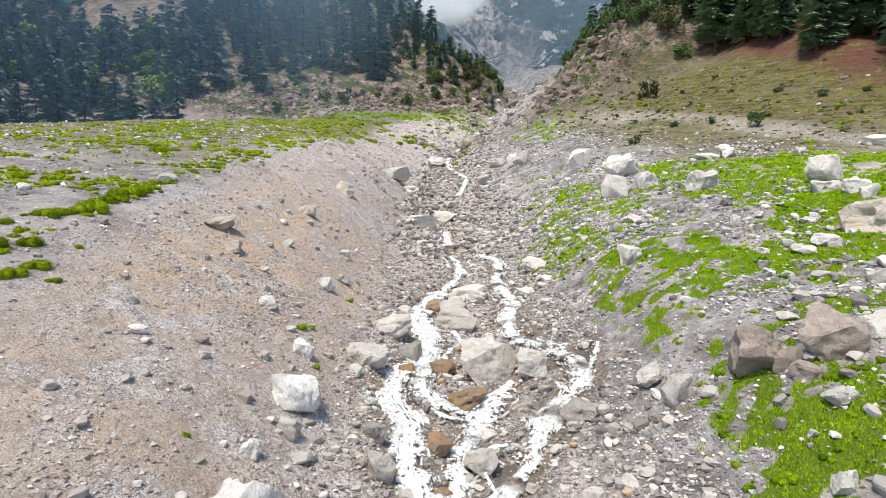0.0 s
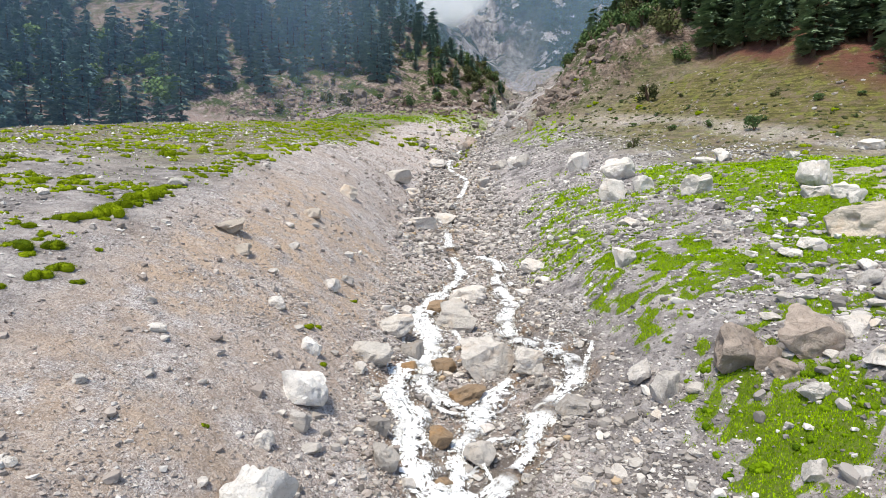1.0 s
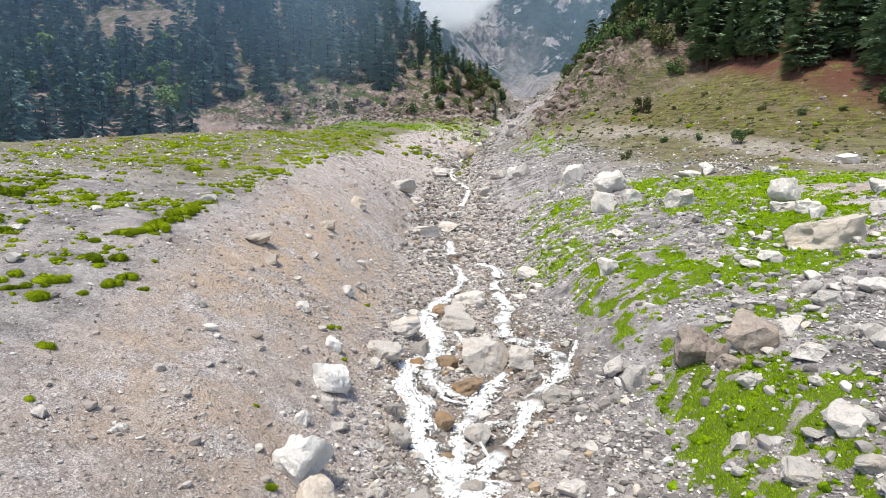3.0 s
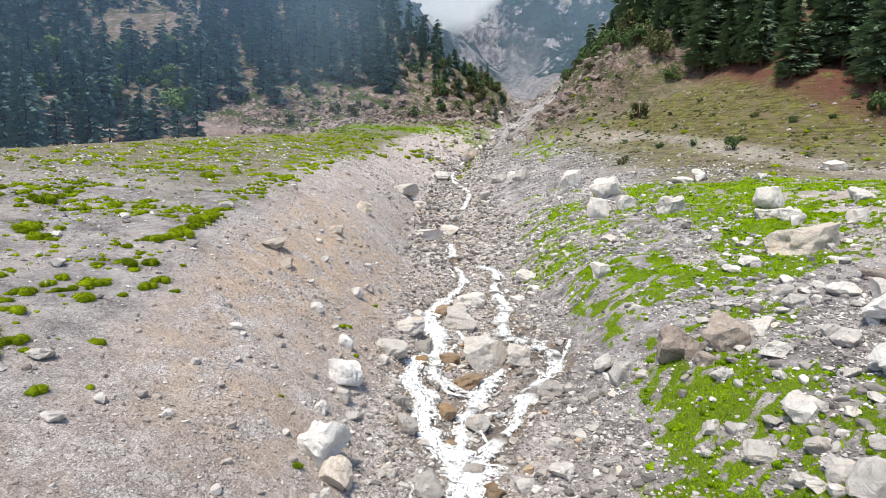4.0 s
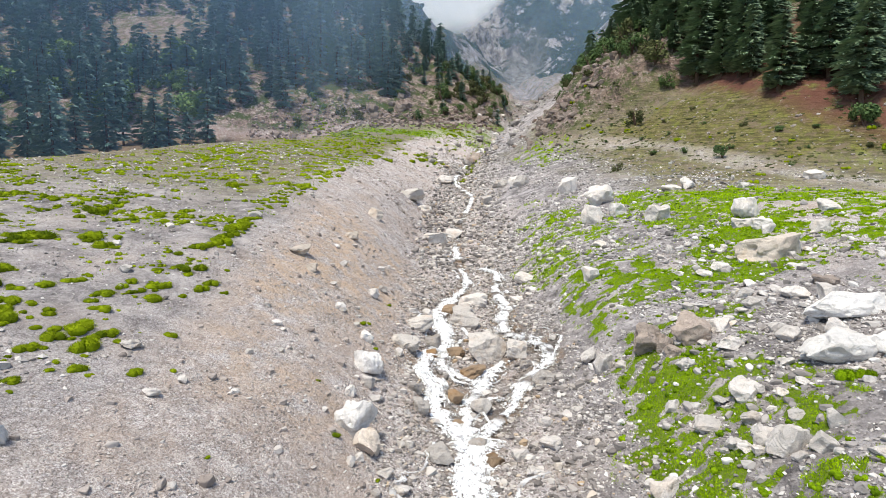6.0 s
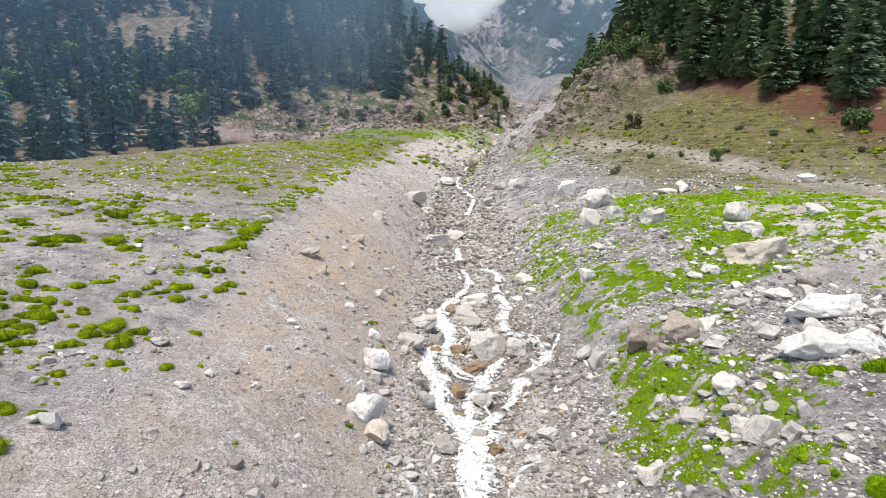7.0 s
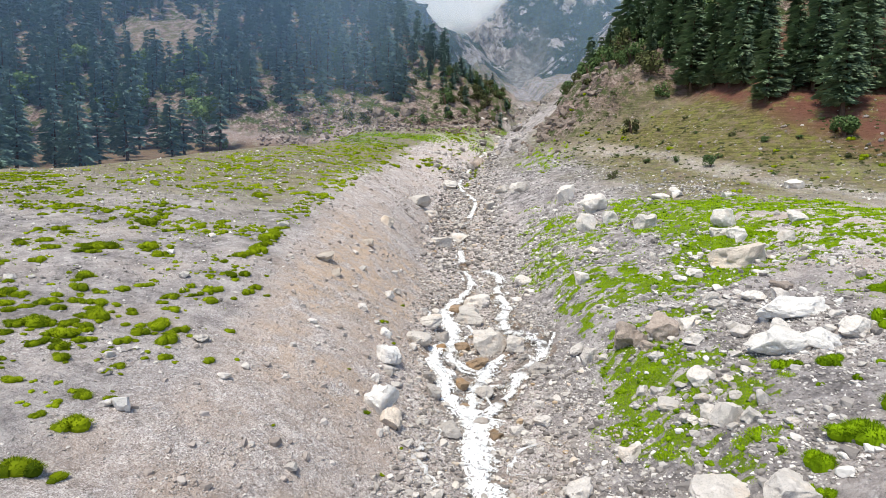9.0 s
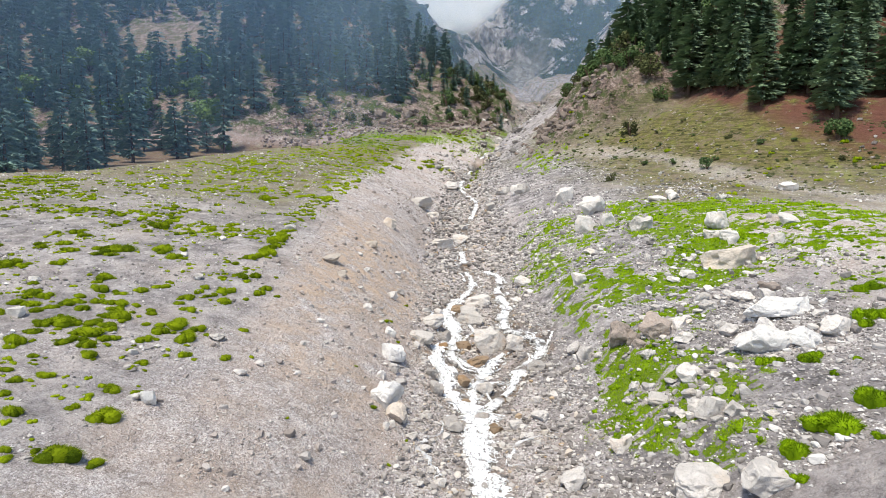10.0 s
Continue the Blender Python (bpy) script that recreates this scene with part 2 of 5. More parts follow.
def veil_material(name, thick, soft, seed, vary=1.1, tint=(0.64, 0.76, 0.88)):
    """Cloud, and distance haze put into tinted sheets: part of what lies behind shows through; thinner towards the
    sheet's rim.
    """
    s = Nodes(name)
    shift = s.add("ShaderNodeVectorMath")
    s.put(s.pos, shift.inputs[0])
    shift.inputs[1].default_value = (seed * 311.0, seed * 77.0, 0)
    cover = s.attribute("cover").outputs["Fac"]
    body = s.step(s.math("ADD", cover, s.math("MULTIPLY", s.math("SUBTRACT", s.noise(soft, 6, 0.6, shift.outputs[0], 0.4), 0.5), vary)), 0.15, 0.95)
    veil_diffuse, glow = s.add("ShaderNodeBsdfDiffuse"), s.add("ShaderNodeBsdfTranslucent")
    for n in (veil_diffuse, glow):
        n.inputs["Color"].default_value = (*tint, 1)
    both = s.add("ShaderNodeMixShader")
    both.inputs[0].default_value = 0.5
    s.put(veil_diffuse.outputs[0], both.inputs[1])
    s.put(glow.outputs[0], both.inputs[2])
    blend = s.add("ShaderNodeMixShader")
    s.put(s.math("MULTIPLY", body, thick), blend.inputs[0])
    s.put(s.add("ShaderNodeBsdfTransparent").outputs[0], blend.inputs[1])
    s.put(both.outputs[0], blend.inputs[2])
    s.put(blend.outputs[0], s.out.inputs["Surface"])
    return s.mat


GROUND = ground_material()
ROCK_PALE = rock_material("pale_limestone", (0.40, 0.365, 0.335), (0.84, 0.785, 0.735), (0.64, 0.545, 0.46), moss=0.2)
ROCK_WHITE = rock_material("white_limestone", (0.56, 0.53, 0.50), (0.92, 0.89, 0.855), (0.74, 0.67, 0.60), moss=0.15)
ROCK_GREY = rock_material("grey_limestone", (0.36, 0.325, 0.295), (0.82, 0.765, 0.705), (0.56, 0.45, 0.36))
ROCK_TAN = rock_material("tan_limestone", (0.36, 0.30, 0.25), (0.80, 0.71, 0.615), (0.56, 0.43, 0.32))
ROCK_RUST = rock_material("rust_stained_rock", (0.12, 0.075, 0.045), (0.46, 0.33, 0.21), (0.34, 0.19, 0.075), gloss=0.5)
ROCK_WARM = rock_material("brown_limestone", (0.15, 0.115, 0.095), (0.62, 0.52, 0.445), (0.34, 0.235, 0.175))
ROCK_WET = rock_material("wet_streamside_rock", (0.21, 0.188, 0.17), (0.60, 0.555, 0.51), (0.36, 0.25, 0.15), gloss=0.5)
ROCK_CRAG = rock_material("brown_crag", (0.085, 0.066, 0.057), (0.40, 0.325, 0.275), (0.24, 0.155, 0.115))
STONES = loose_material("loose_stones", (0.0, (0.13, 0.118, 0.112)), (0.35, (0.27, 0.248, 0.234)), (0.7, (0.47, 0.44, 0.415)), (1.0, (0.82, 0.785, 0.745)))
STONES_BROWN = loose_material("brown_loose_stones", (0.0, (0.24, 0.20, 0.175)), (0.5, (0.42, 0.365, 0.33)), (0.85, (0.50, 0.45, 0.415)), (1.0, (0.74, 0.70, 0.66)))
STONES_RED = loose_material("reddish_rubble", (0.0, (0.09, 0.06, 0.05)), (0.5, (0.22, 0.155, 0.13)), (1.0, (0.42, 0.34, 0.30)))
STONES_WET = loose_material("stream_stones", (0.0, (0.085, 0.076, 0.07)), (0.35, (0.28, 0.252, 0.23)), (0.75, (0.51, 0.47, 0.43)), (0.92, (0.70, 0.66, 0.61)), (1.0, (0.46, 0.32, 0.18)), rough=0.6)
TURF = leaf_material("bright_meadow_grass", (0.05, 0.11, 0.004), (0.36, 0.54, 0.008), 0.6, 1.2)
MOSS = leaf_material("deep_green_moss_cushion", (0.02, 0.052, 0.003), (0.22, 0.345, 0.007), 0.5, 1.6)
TUFT = leaf_material("yellow_green_cushion", (0.04, 0.066, 0.003), (0.29, 0.365, 0.010))
# far needles: the pale blue of distance haze is put into their colour
NEEDLES_HAZY = leaf_material("haze_blue_conifer_needles", (0.050, 0.108, 0.110), (0.19, 0.285, 0.225))
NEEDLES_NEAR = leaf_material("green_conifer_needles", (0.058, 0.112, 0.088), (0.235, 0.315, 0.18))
LEAVES = leaf_material("broad_leaves", (0.035, 0.07, 0.03), (0.125, 0.185, 0.066))
SCRUB = leaf_material("grey_green_scrub", (0.035, 0.042, 0.02), (0.11, 0.12, 0.05))
BRIGHT_LEAVES = leaf_material("light_green_leaves", (0.045, 0.09, 0.032), (0.17, 0.25, 0.075))
BARK = bark_material()
WATER = water_material()
FOAM = loose_material("foam_flecks", (0.0, (0.7, 0.71, 0.72)), (1.0, (0.9, 0.91, 0.92)), rough=0.5)
MOUNTAIN = mountain_material()
snow_nodes = Nodes("old_snow")
SNOW = snow_nodes.finish(snow_nodes.mix(snow_nodes.noise(0.6, 6, 0.7), (0.42, 0.41, 0.40), (0.66, 0.66, 0.67)), 0.6, snow_nodes.bump(snow_nodes.noise(1.0, 5), 0.5, 0.3))
# ---- the lie of the land: cross-sections of the valley floor, in metres ----
STATION = np.array([-60., 2, 12, 24, 40, 56, 74, 96, 120, 160, 280, 420])
STREAM_X = np.array([0.0, 0.6, 1.2, 1.0, 0.9, 0.9, 1.4, 3.2, 8.0, 18.5, 41.0, 46.0])
STREAM_Z = np.array([-6.0, -1.0, -0.75, 0.3, 2.1, 4.7, 7.8, 12.0, 17.0, 25.5, 47.0, 76.0])
ACROSS = np.array([-70., -32, -18, -11.5, -7.5, -3.2, 0, 3.2, 7, 11, 16, 24, 40])
SECTION_Y = np.array([4., 24, 50, 80, 115])
SECTION = np.array([
    [9.1, 6.6, 5.7, 4.4, 3.1, 0.7, 0.2, 0.7, 2.5, 4.4, 5.3, 6.5, 8.0],
    [10.5, 8.2, 7.1, 5.9, 3.8, 0.9, 0.1, 1.0, 3.4, 4.4, 5.5, 7.1, 7.6],
    [10.0, 7.9, 7.1, 6.5, 4.2, 0.4, -0.1, 0.6, 2.6, 4.2, 5.5, 6.3, 6.5],
    [8.0, 6.7, 5.3, 3.3, 1.8, 0.2, -0.1, 2.0, 3.0, 4.2, 5.0, 5.1, 5.8],
    [5.0, 3.9, 3.3, 2.9, 2.2, 0.9, -0.1, 4.0, 6.1, 7.8, 8.9, 9.9, 12.0]])
FOOT_LEFT = np.array([[-600., -130, -85, -50, -20, 0, 8, 14, 20, 60], [95., 112, 120, 125, 130, 134, 142, 152, 170, 200]])
FOOT_RIGHT = np.array([[400., 90, 55, 41, 31, 22, 17, 13, 12, 20, 36, 70], [5., 28, 42, 48, 52, 62, 76, 87, 98, 116, 156, 262]])


def slopes(xs, ys):
    h, d = np.diff(xs), np.diff(ys, axis=-1) / np.diff(xs)
    inner = (d[..., :-1] * h[1:] + d[..., 1:] * h[:-1]) / (h[1:] + h[:-1])
    return np.concatenate([d[..., :1], inner, d[..., -1:]], -1)


def curve(x, xs, ys, beyond=1.0):
    """A smooth curve through knots, straight beyond the last ones."""
    m = slopes(xs, ys)
    i = np.clip(np.searchsorted(xs, x) - 1, 0, len(xs) - 2)
    h = np.diff(xs)[i]
    t = np.clip((x - xs[i]) / h, 0, 1)
    v = (2 * t**3 - 3 * t**2 + 1) * ys[i] + (t**3 - 2 * t**2 + t) * h * m[i] + (3 * t**2 - 2 * t**3) * ys[i + 1] + (t**3 - t**2) * h * m[i + 1]
    return v + beyond * (np.maximum(x - xs[-1], 0) * m[-1] + np.minimum(x - xs[0], 0) * m[0])


# the water's courses, from the upper gully down
COURSES = {
    "main": [(6.6, 121), (2.9, 102), (0.6, 86), (2.2, 76), (2.7, 70.8), (1.8, 64.2), (0.9, 59.4), (0.5, 53), (0.3, 46), (0.6, 41.4), (1.1, 37.2), (0.5, 34.5), (-0.7, 30.5), (-1.2, 26.8), (-0.6, 24.4), (-0.7, 22.9), (-1.6, 19.8), (-1.6, 18.1), (-1.1, 17.2), (-1.0, 15.6), (-0.6, 13.6), (0.5, 12.4)],
    "middle": [(-0.6, 24.4), (-0.7, 21.8), (-0.6, 19.5), (0.1, 18.8), (1.2, 18.2), (1.1, 17.7), (0.6, 16.2), (0.3, 14.8), (0.4, 12.6)],
    "right": [(2.4, 41), (3.4, 37.8), (3.0, 33.1), (3.3, 28.6), (2.9, 26.6), (3.0, 24.3), (3.8, 22.4), (4.4, 21.2), (4.5, 18.9), (3.6, 18.1), (2.9, 16.9), (2.4, 15.6), (1.5, 14.0), (0.8, 12.5)],
    "cross": [(2.4, 20.4), (2.0, 19.8), (1.6, 19.2), (1.3, 18.4), (1.1, 17.7)],
    "lower": [(0.5, 12.8), (0.6, 11.9), (0.4, 10.6), (0.3, 9.6), (0.4, 7.6), (0.7, 5.5), (0.6, 1.0), (0.0, -8.0), (-1.0, -25.0)],
}


def ramp(d, k):
    return k * np.log1p(np.exp(np.clip(d / k, -40, 40)))


def smoothstep(a, b, x):
    t = np.clip((x - a) / (b - a), 0, 1)
    return t * t * (3 - 2 * t)


def hashed(i, j, seed):
    n = (i * 374761393 + j * 668265263 + seed * 1274126177) & 0x7FFFFFFF
    n = ((n ^ (n >> 13)) * 1103515245 + 12345) & 0x7FFFFFFF
    n = ((n ^ (n >> 15)) * 1597334677) & 0x7FFFFFFF
    return ((n >> 8) & 0xFFFF) / 65535.0


def value_noise(x, y, seed=0):
    xi, yi = np.floor(x).astype(np.int64), np.floor(y).astype(np.int64)
    u, v = x - xi, y - yi
    u, v = u * u * (3 - 2 * u), v * v * (3 - 2 * v)
    a, b, c, d = hashed(xi, yi, seed), hashed(xi + 1, yi, seed), hashed(xi, yi + 1, seed), hashed(xi + 1, yi + 1, seed)
    return (a + (b - a) * u) * (1 - v) + (c + (d - c) * u) * v


def fbm(x, y, octaves=4, seed=0, gain=0.5):
    """Layered noise about 0, from -1 to 1."""
    total, amp, norm = 0.0, 1.0, 0.0
    for k in range(octaves):
        c, s = math.cos(0.7 * k), math.sin(0.7 * k)
        total = total + amp * (2 * value_noise((c * x - s * y) * 2**k + 17.3 * k, (s * x + c * y) * 2**k - 9.1 * k, seed + k) - 1)
        norm, amp = norm + amp, amp * gain
    return total / norm


def right_of_foot(x, y):
    """Metres into the right-hand hill from its foot line."""
    best, side = np.full(np.shape(x), 1e9), np.zeros(np.shape(x))
    px, py = FOOT_RIGHT
    for a in range(len(px) - 1):
        dx, dy = px[a + 1] - px[a], py[a + 1] - py[a]
        t = np.clip(((x - px[a]) * dx + (y - py[a]) * dy) / (dx * dx + dy * dy), 0, 1)
        d = np.hypot(x - px[a] - t * dx, y - py[a] - t * dy)
        near = d < best - 1e-9
        best, side = np.where(near, d, best), np.where(near, np.sign(dx * (y - py[a]) - dy * (x - px[a])), side)
    return -best * side


def past_rim(x, y):
    """Metres past the fan's outer rim, where it falls to a side gully under the left-hand forest."""
    rx, ry = np.array([-150., -62, -42, -36, -29, -20, -16]), np.array([-30., 22, 40, 51, 78, 106, 135])
    line = np.interp(y, ry, rx)
    return (line - x) * 0.75 + 1.5 * fbm(x / 9, y / 9, 3, 3)


def past_edge(x, y):
    """Metres past the lower edge of the right-hand forest."""
    edge_x, edge_y = np.array([26., 34, 37, 38, 39.5, 43.7, 46, 49, 60, 95]), np.array([108., 90, 83.5, 75, 66, 61.5, 59.5, 56.5, 50, 38])
    return y - np.interp(x, edge_x, edge_y)


def valley(x, y):
    u = x - curve(y, STATION, STREAM_X)
    yy = np.clip(y, SECTION_Y[0], SECTION_Y[-1])
    col = np.stack([curve(yy, SECTION_Y, SECTION[:, j]) for j in range(len(ACROSS))], -1)
    uc = np.clip(u, ACROSS[0], ACROSS[-1])
    i = np.clip(np.searchsorted(ACROSS, uc) - 1, 0, len(ACROSS) - 2)
    h, m = np.diff(ACROSS)[i], slopes(ACROSS, col)
    t = (uc - ACROSS[i]) / h
    pick = lambda a, k: np.take_along_axis(a, k[..., None], -1)[..., 0]
    rise = (2 * t**3 - 3 * t**2 + 1) * pick(col, i) + (t**3 - 2 * t**2 + t) * h * pick(m, i) + (3 * t**2 - 2 * t**3) * pick(col, i + 1) + (t**3 - t**2) * h * pick(m, i + 1)
    return curve(y, STATION, STREAM_Z) + rise


def land(x, y):
    """Height of the ground without its small roughness, and the metres into the left and right hills."""
    x, y = np.asarray(x, float), np.asarray(y, float)
    into_left = np.minimum(y - np.interp(x, *FOOT_LEFT), 1e9)
    into_right = right_of_foot(x, y)
    floor_y = y - ramp(into_left, 3.0) * smoothstep(16, 4, x)
    z = valley(x, floor_y) - 4.5 * smoothstep(0, 14, past_rim(x, y)) * smoothstep(12, -6, into_left)
    wob = fbm(x / 26, y / 26, 4, 5)
    front = (0.50 + 0.05 * smoothstep(20, 70, into_left)) * ramp(into_left + 5 * wob, 3.0)
    side = (1.15 - 0.5 * smoothstep(185, 240, y)) * ramp(17.5 + 0.085 * np.maximum(y - 170, 0) + 2.5 * fbm(x / 9, y / 9, 3, 8) - x, 2.0)
    hill_l = np.minimum(front, side * smoothstep(125, 140, y) + 200 * smoothstep(140, 125, y))
    steep = 0.42 + 0.12 * smoothstep(36, 44, x) + 0.36 * smoothstep(82, 98, y) * smoothstep(60, 30, x)
    ledge = into_right + (2.2 * fbm(x / 5, y / 5, 3, 12) * smoothstep(70, 90, y) + 1.0 * fbm(x / 14, y / 14, 3, 15)) * smoothstep(1, 8, into_right)
    hill_r = steep * ramp(np.minimum(ledge, 16), 2.0) + 0.5 * ramp(ledge - 16, 3.0)
    return z + hill_l + hill_r, into_left, into_right


def to_water(x, y):
    """Metres to the nearest course of water, for places near the stream."""
    best = np.full(np.shape(x), 9.0)
    near = (np.abs(x - 1) < 9) & (y < 125) & (y > -30)
    nx, ny, d = x[near], y[near], np.full(int(near.sum()), 9.0)
    for course in COURSES.values():
        for (ax, ay), (bx, by) in zip(course[:-1], course[1:]):
            dx, dy = bx - ax, by - ay
            t = np.clip(((nx - ax) * dx + (ny - ay) * dy) / (dx * dx + dy * dy), 0, 1)
            d = np.minimum(d, np.hypot(nx - ax - t * dx, ny - ay - t * dy))
    best[near] = d
    return best


def roughness(x, y, into_left, into_right):
    u = x - curve(y, STATION, STREAM_X)
    bed = smoothstep(6.0, 2.0, np.abs(u)) * smoothstep(140, 90, y)
    bank = smoothstep(-14, -9, u) * smoothstep(-1, -5, u)
    lumps = 0.16 * fbm(x / 3.1, y / 3.1, 4, 21) + 0.05 * fbm(x / 0.7, y / 0.7, 3, 25)
    rills = 0.12 * bank * fbm(x / 5 + y / 9, y / 1.6, 3, 31)
    bouldery = 0.30 * bed * fbm(x / 1.3, y / 1.3, 3, 41)
    meadow = 0.22 * smoothstep(4, 9, u) * fbm(x / 2.2, y / 2.2, 4, 51)
    crags = smoothstep(3, 14, into_left) * 2.2 * fbm(x / 7, y / 7, 5, 61) + smoothstep(3, 10, into_right) * (0.3 + 2.0 * smoothstep(76, 92, y)) * fbm(x / 3.5, y / 3.5, 5, 71)
    head = 4.0 * smoothstep(140, 200, y) * smoothstep(45, 20, np.abs(u)) * fbm(x / 8, y / 10, 5, 81)
    ribs = 3.2 * smoothstep(2, 7, into_right) * smoothstep(80, 92, y) * smoothstep(37, 30, x) * (0.35 - np.abs(fbm(x / 2.6 + y / 7, y / 6 - x / 12, 4, 75)))
    rough = ribs + lumps + rills + bouldery + meadow + crags + head
    channel = smoothstep(1.0, 0.35, to_water(x, y))
    return rough * (1 - 0.75 * channel) - 0.16 * channel


def ground_z(x, y):
    x, y = np.atleast_1d(np.asarray(x, float)), np.atleast_1d(np.asarray(y, float))
    z, a, b = land(x, y)
    return z + roughness(x, y, a, b)
# ---- end of the lie of the land ----


# ---- mesh helpers ----
def mesh_of(name, verts, faces, material, smooth=False, sharp=None):
    """A mesh from arrays; faces all have the same number of corners."""
    verts, faces = np.asarray(verts, np.float32), np.asarray(faces, np.int32)
    me = bpy.data.meshes.new(name)
    k = faces.shape[1]
    me.vertices.add(len(verts))
    me.vertices.foreach_set("co", verts.ravel())
    me.loops.add(faces.size)
    me.loops.foreach_set("vertex_index", faces.ravel())
    me.polygons.add(len(faces))
    me.polygons.foreach_set("loop_start", np.arange(0, faces.size, k, dtype=np.int32))
    me.polygons.foreach_set("use_smooth", np.full(len(faces), smooth))
    me.update(calc_edges=True)
    if sharp:
        me.set_sharp_from_angle(angle=radians(sharp))
    me.materials.append(material)
    return me


def paint(me, name, values):
    """A value for each vertex, for a material to read."""
    a = me.attributes.new(name, "FLOAT", "POINT")
    a.data.foreach_set("value", np.asarray(values, np.float32))


def part(name, me, parent, label=""):
    ob = new(name, me)
    ob.parent = parent
    return tagged(ob, label)


def grid(xs, ys):
    n, m = len(xs), len(ys)
    i = np.arange(n * m).reshape(m, n)
    return np.stack([i[:-1, :-1], i[:-1, 1:], i[1:, 1:], i[1:, :-1]], -1).reshape(-1, 4)


# ---- the ground, one sheet ----
def spaced(start, stop, step):
    return np.arange(start, stop, step)


xs = np.concatenate([-28 - np.cumsum(0.26 * 1.075 ** np.arange(64))[::-1], spaced(-28, 27, 0.24), 27 + np.cumsum(0.26 * 1.075 ** np.arange(64))])
ys = np.concatenate([-6 - np.cumsum(0.5 * 1.17 ** np.arange(28))[::-1], spaced(-6, 1, 0.4), spaced(1, 50, 0.24), spaced(50, 80, 0.38), spaced(80, 130, 0.6), spaced(130, 240, 1.3), spaced(240, 420, 4.0)])
gx, gy = [a.ravel() for a in np.meshgrid(xs, ys)]
base_z, into_left, into_right = land(gx, gy)
gz = base_z + roughness(gx, gy, into_left, into_right)
ground_mesh = mesh_of("ground", np.stack([gx, gy, gz], -1), grid(xs, ys), GROUND, smooth=True)

off = gx - curve(gy, STATION, STREAM_X)
meadow_edge = fbm(gx / 5, gy / 5, 4, 101)


def meadow_cover(x, y):
    """How thick the grass of the right-hand meadow grows, 0 to 1."""
    u = x - curve(y, STATION, STREAM_X)
    wild = fbm(x / 4.5, y / 4.5, 4, 101)
    top = y - 52 + 0.5 * (x - 15) + 4 * wild
    main = smoothstep(10.5, 14.5, x + 2 * wild) * smoothstep(36, 30, x) * smoothstep(17, 21.5, y) * smoothstep(0, -5, top) * smoothstep(2.0, 4.0, np.hypot(x - 11.9, (y - 31.2) * 0.7))
    main = main * (1 - 0.45 * smoothstep(17.5, 20, x) * smoothstep(29, 25, y))
    thin = 0.40 * smoothstep(3.4, 6.5, u + wild) * smoothstep(14, 11, x) * smoothstep(12, 16, y) * smoothstep(66, 40, y)
    lush = 1.05 * smoothstep(1.3, 0.55, np.hypot((x - 8.1) / 3.5, (y - 9.5) / 7.0) + 0.35 * wild + 0.12 * fbm(x / 0.9, y / 0.9, 3, 409))
    rows = 0.38 * smoothstep(17, 19, x) * smoothstep(32, 27, x) * smoothstep(12, 15, y) * smoothstep(32, 27, y)
    tail = 0.36 * smoothstep(1.2, 0.7, np.hypot((x - 13.5) / 4.5, (y - 82) / 7.5) + 0.5 * wild)
    return np.maximum.reduce([0.80 * main, thin, 0.60 * lush, rows, tail]) * (0.66 + 0.95 * wild)


def turf_break(x, y):
    """Where the sward breaks up, in patches and in small gaps."""
    return 0.72 * fbm(x * 0.9, y * 0.9, 4, 401) + 0.62 * fbm(x * 3.4, y * 3.4, 3, 407)


def fan_cover(x, y):
    """The same for the thin turf of the left-hand fan and the valley head."""
    u = x - curve(y, STATION, STREAM_X)
    wild = fbm(x / 6, y / 4, 4, 131)
    fan = smoothstep(-10.5, -13.5, u + 0.02 * (y - 20) + 1.2 * wild)
    head = smoothstep(110, 120, y + 6 * wild) * smoothstep(-60, -20, u) * smoothstep(4.0, 1.0, u)
    return np.maximum(fan * (0.08 + 0.16 * smoothstep(12, 50, y)), 0.60 * head) + 0.30 * wild * np.maximum(fan, head)


zone = np.zeros((len(gx), 4), np.float32)
spur = smoothstep(78, 92, gy) * smoothstep(1.5, 5, into_right + 2 * meadow_edge)
turf_noise = turf_break(gx, gy)
zone[:, 0] = np.maximum(smoothstep(0.32, 0.52, meadow_cover(gx, gy) + turf_noise) * smoothstep(0.03, 0.15, meadow_cover(gx, gy)), fan_cover(gx, gy)) * smoothstep(6, 1, into_left) * smoothstep(5, 1, into_right)
zone[:, 1] = 0.7 * smoothstep(9, 3, np.hypot((off + 7.5) * 1.5, (gy - 26) * 0.5) + 4 * meadow_edge) + 0.16 * smoothstep(-2.5, -5, off) * smoothstep(-12.5, -10, off + 1.5 * meadow_edge) * smoothstep(70, 45, gy)
trees_near = smoothstep(-9, 1, past_edge(gx, gy) + 4 * fbm(gx / 6, gy / 6, 3, 141)) * smoothstep(31, 36, gx)
zone[:, 2] = np.maximum(trees_near, np.maximum(0.25 * smoothstep(-8, 0, into_left) * smoothstep(30, 10, into_left) * smoothstep(16, 10, gx), 0.55 * smoothstep(2, 7, past_rim(gx, gy)) * smoothstep(40, 55, gy)))
zone[:, 3] = np.maximum(smoothstep(0, 5, into_right + 2 * meadow_edge) * (1 - 0.7 * spur), 0.8 * smoothstep(11, 19, off + 3 * meadow_edge) * smoothstep(28, 48, gy))
track = np.abs(gy - np.interp(gx, [18., 24, 27, 30, 33, 40, 60], [84., 73, 64, 57, 49.5, 42.5, 33])) * 0.6 + 1.5 * meadow_edge
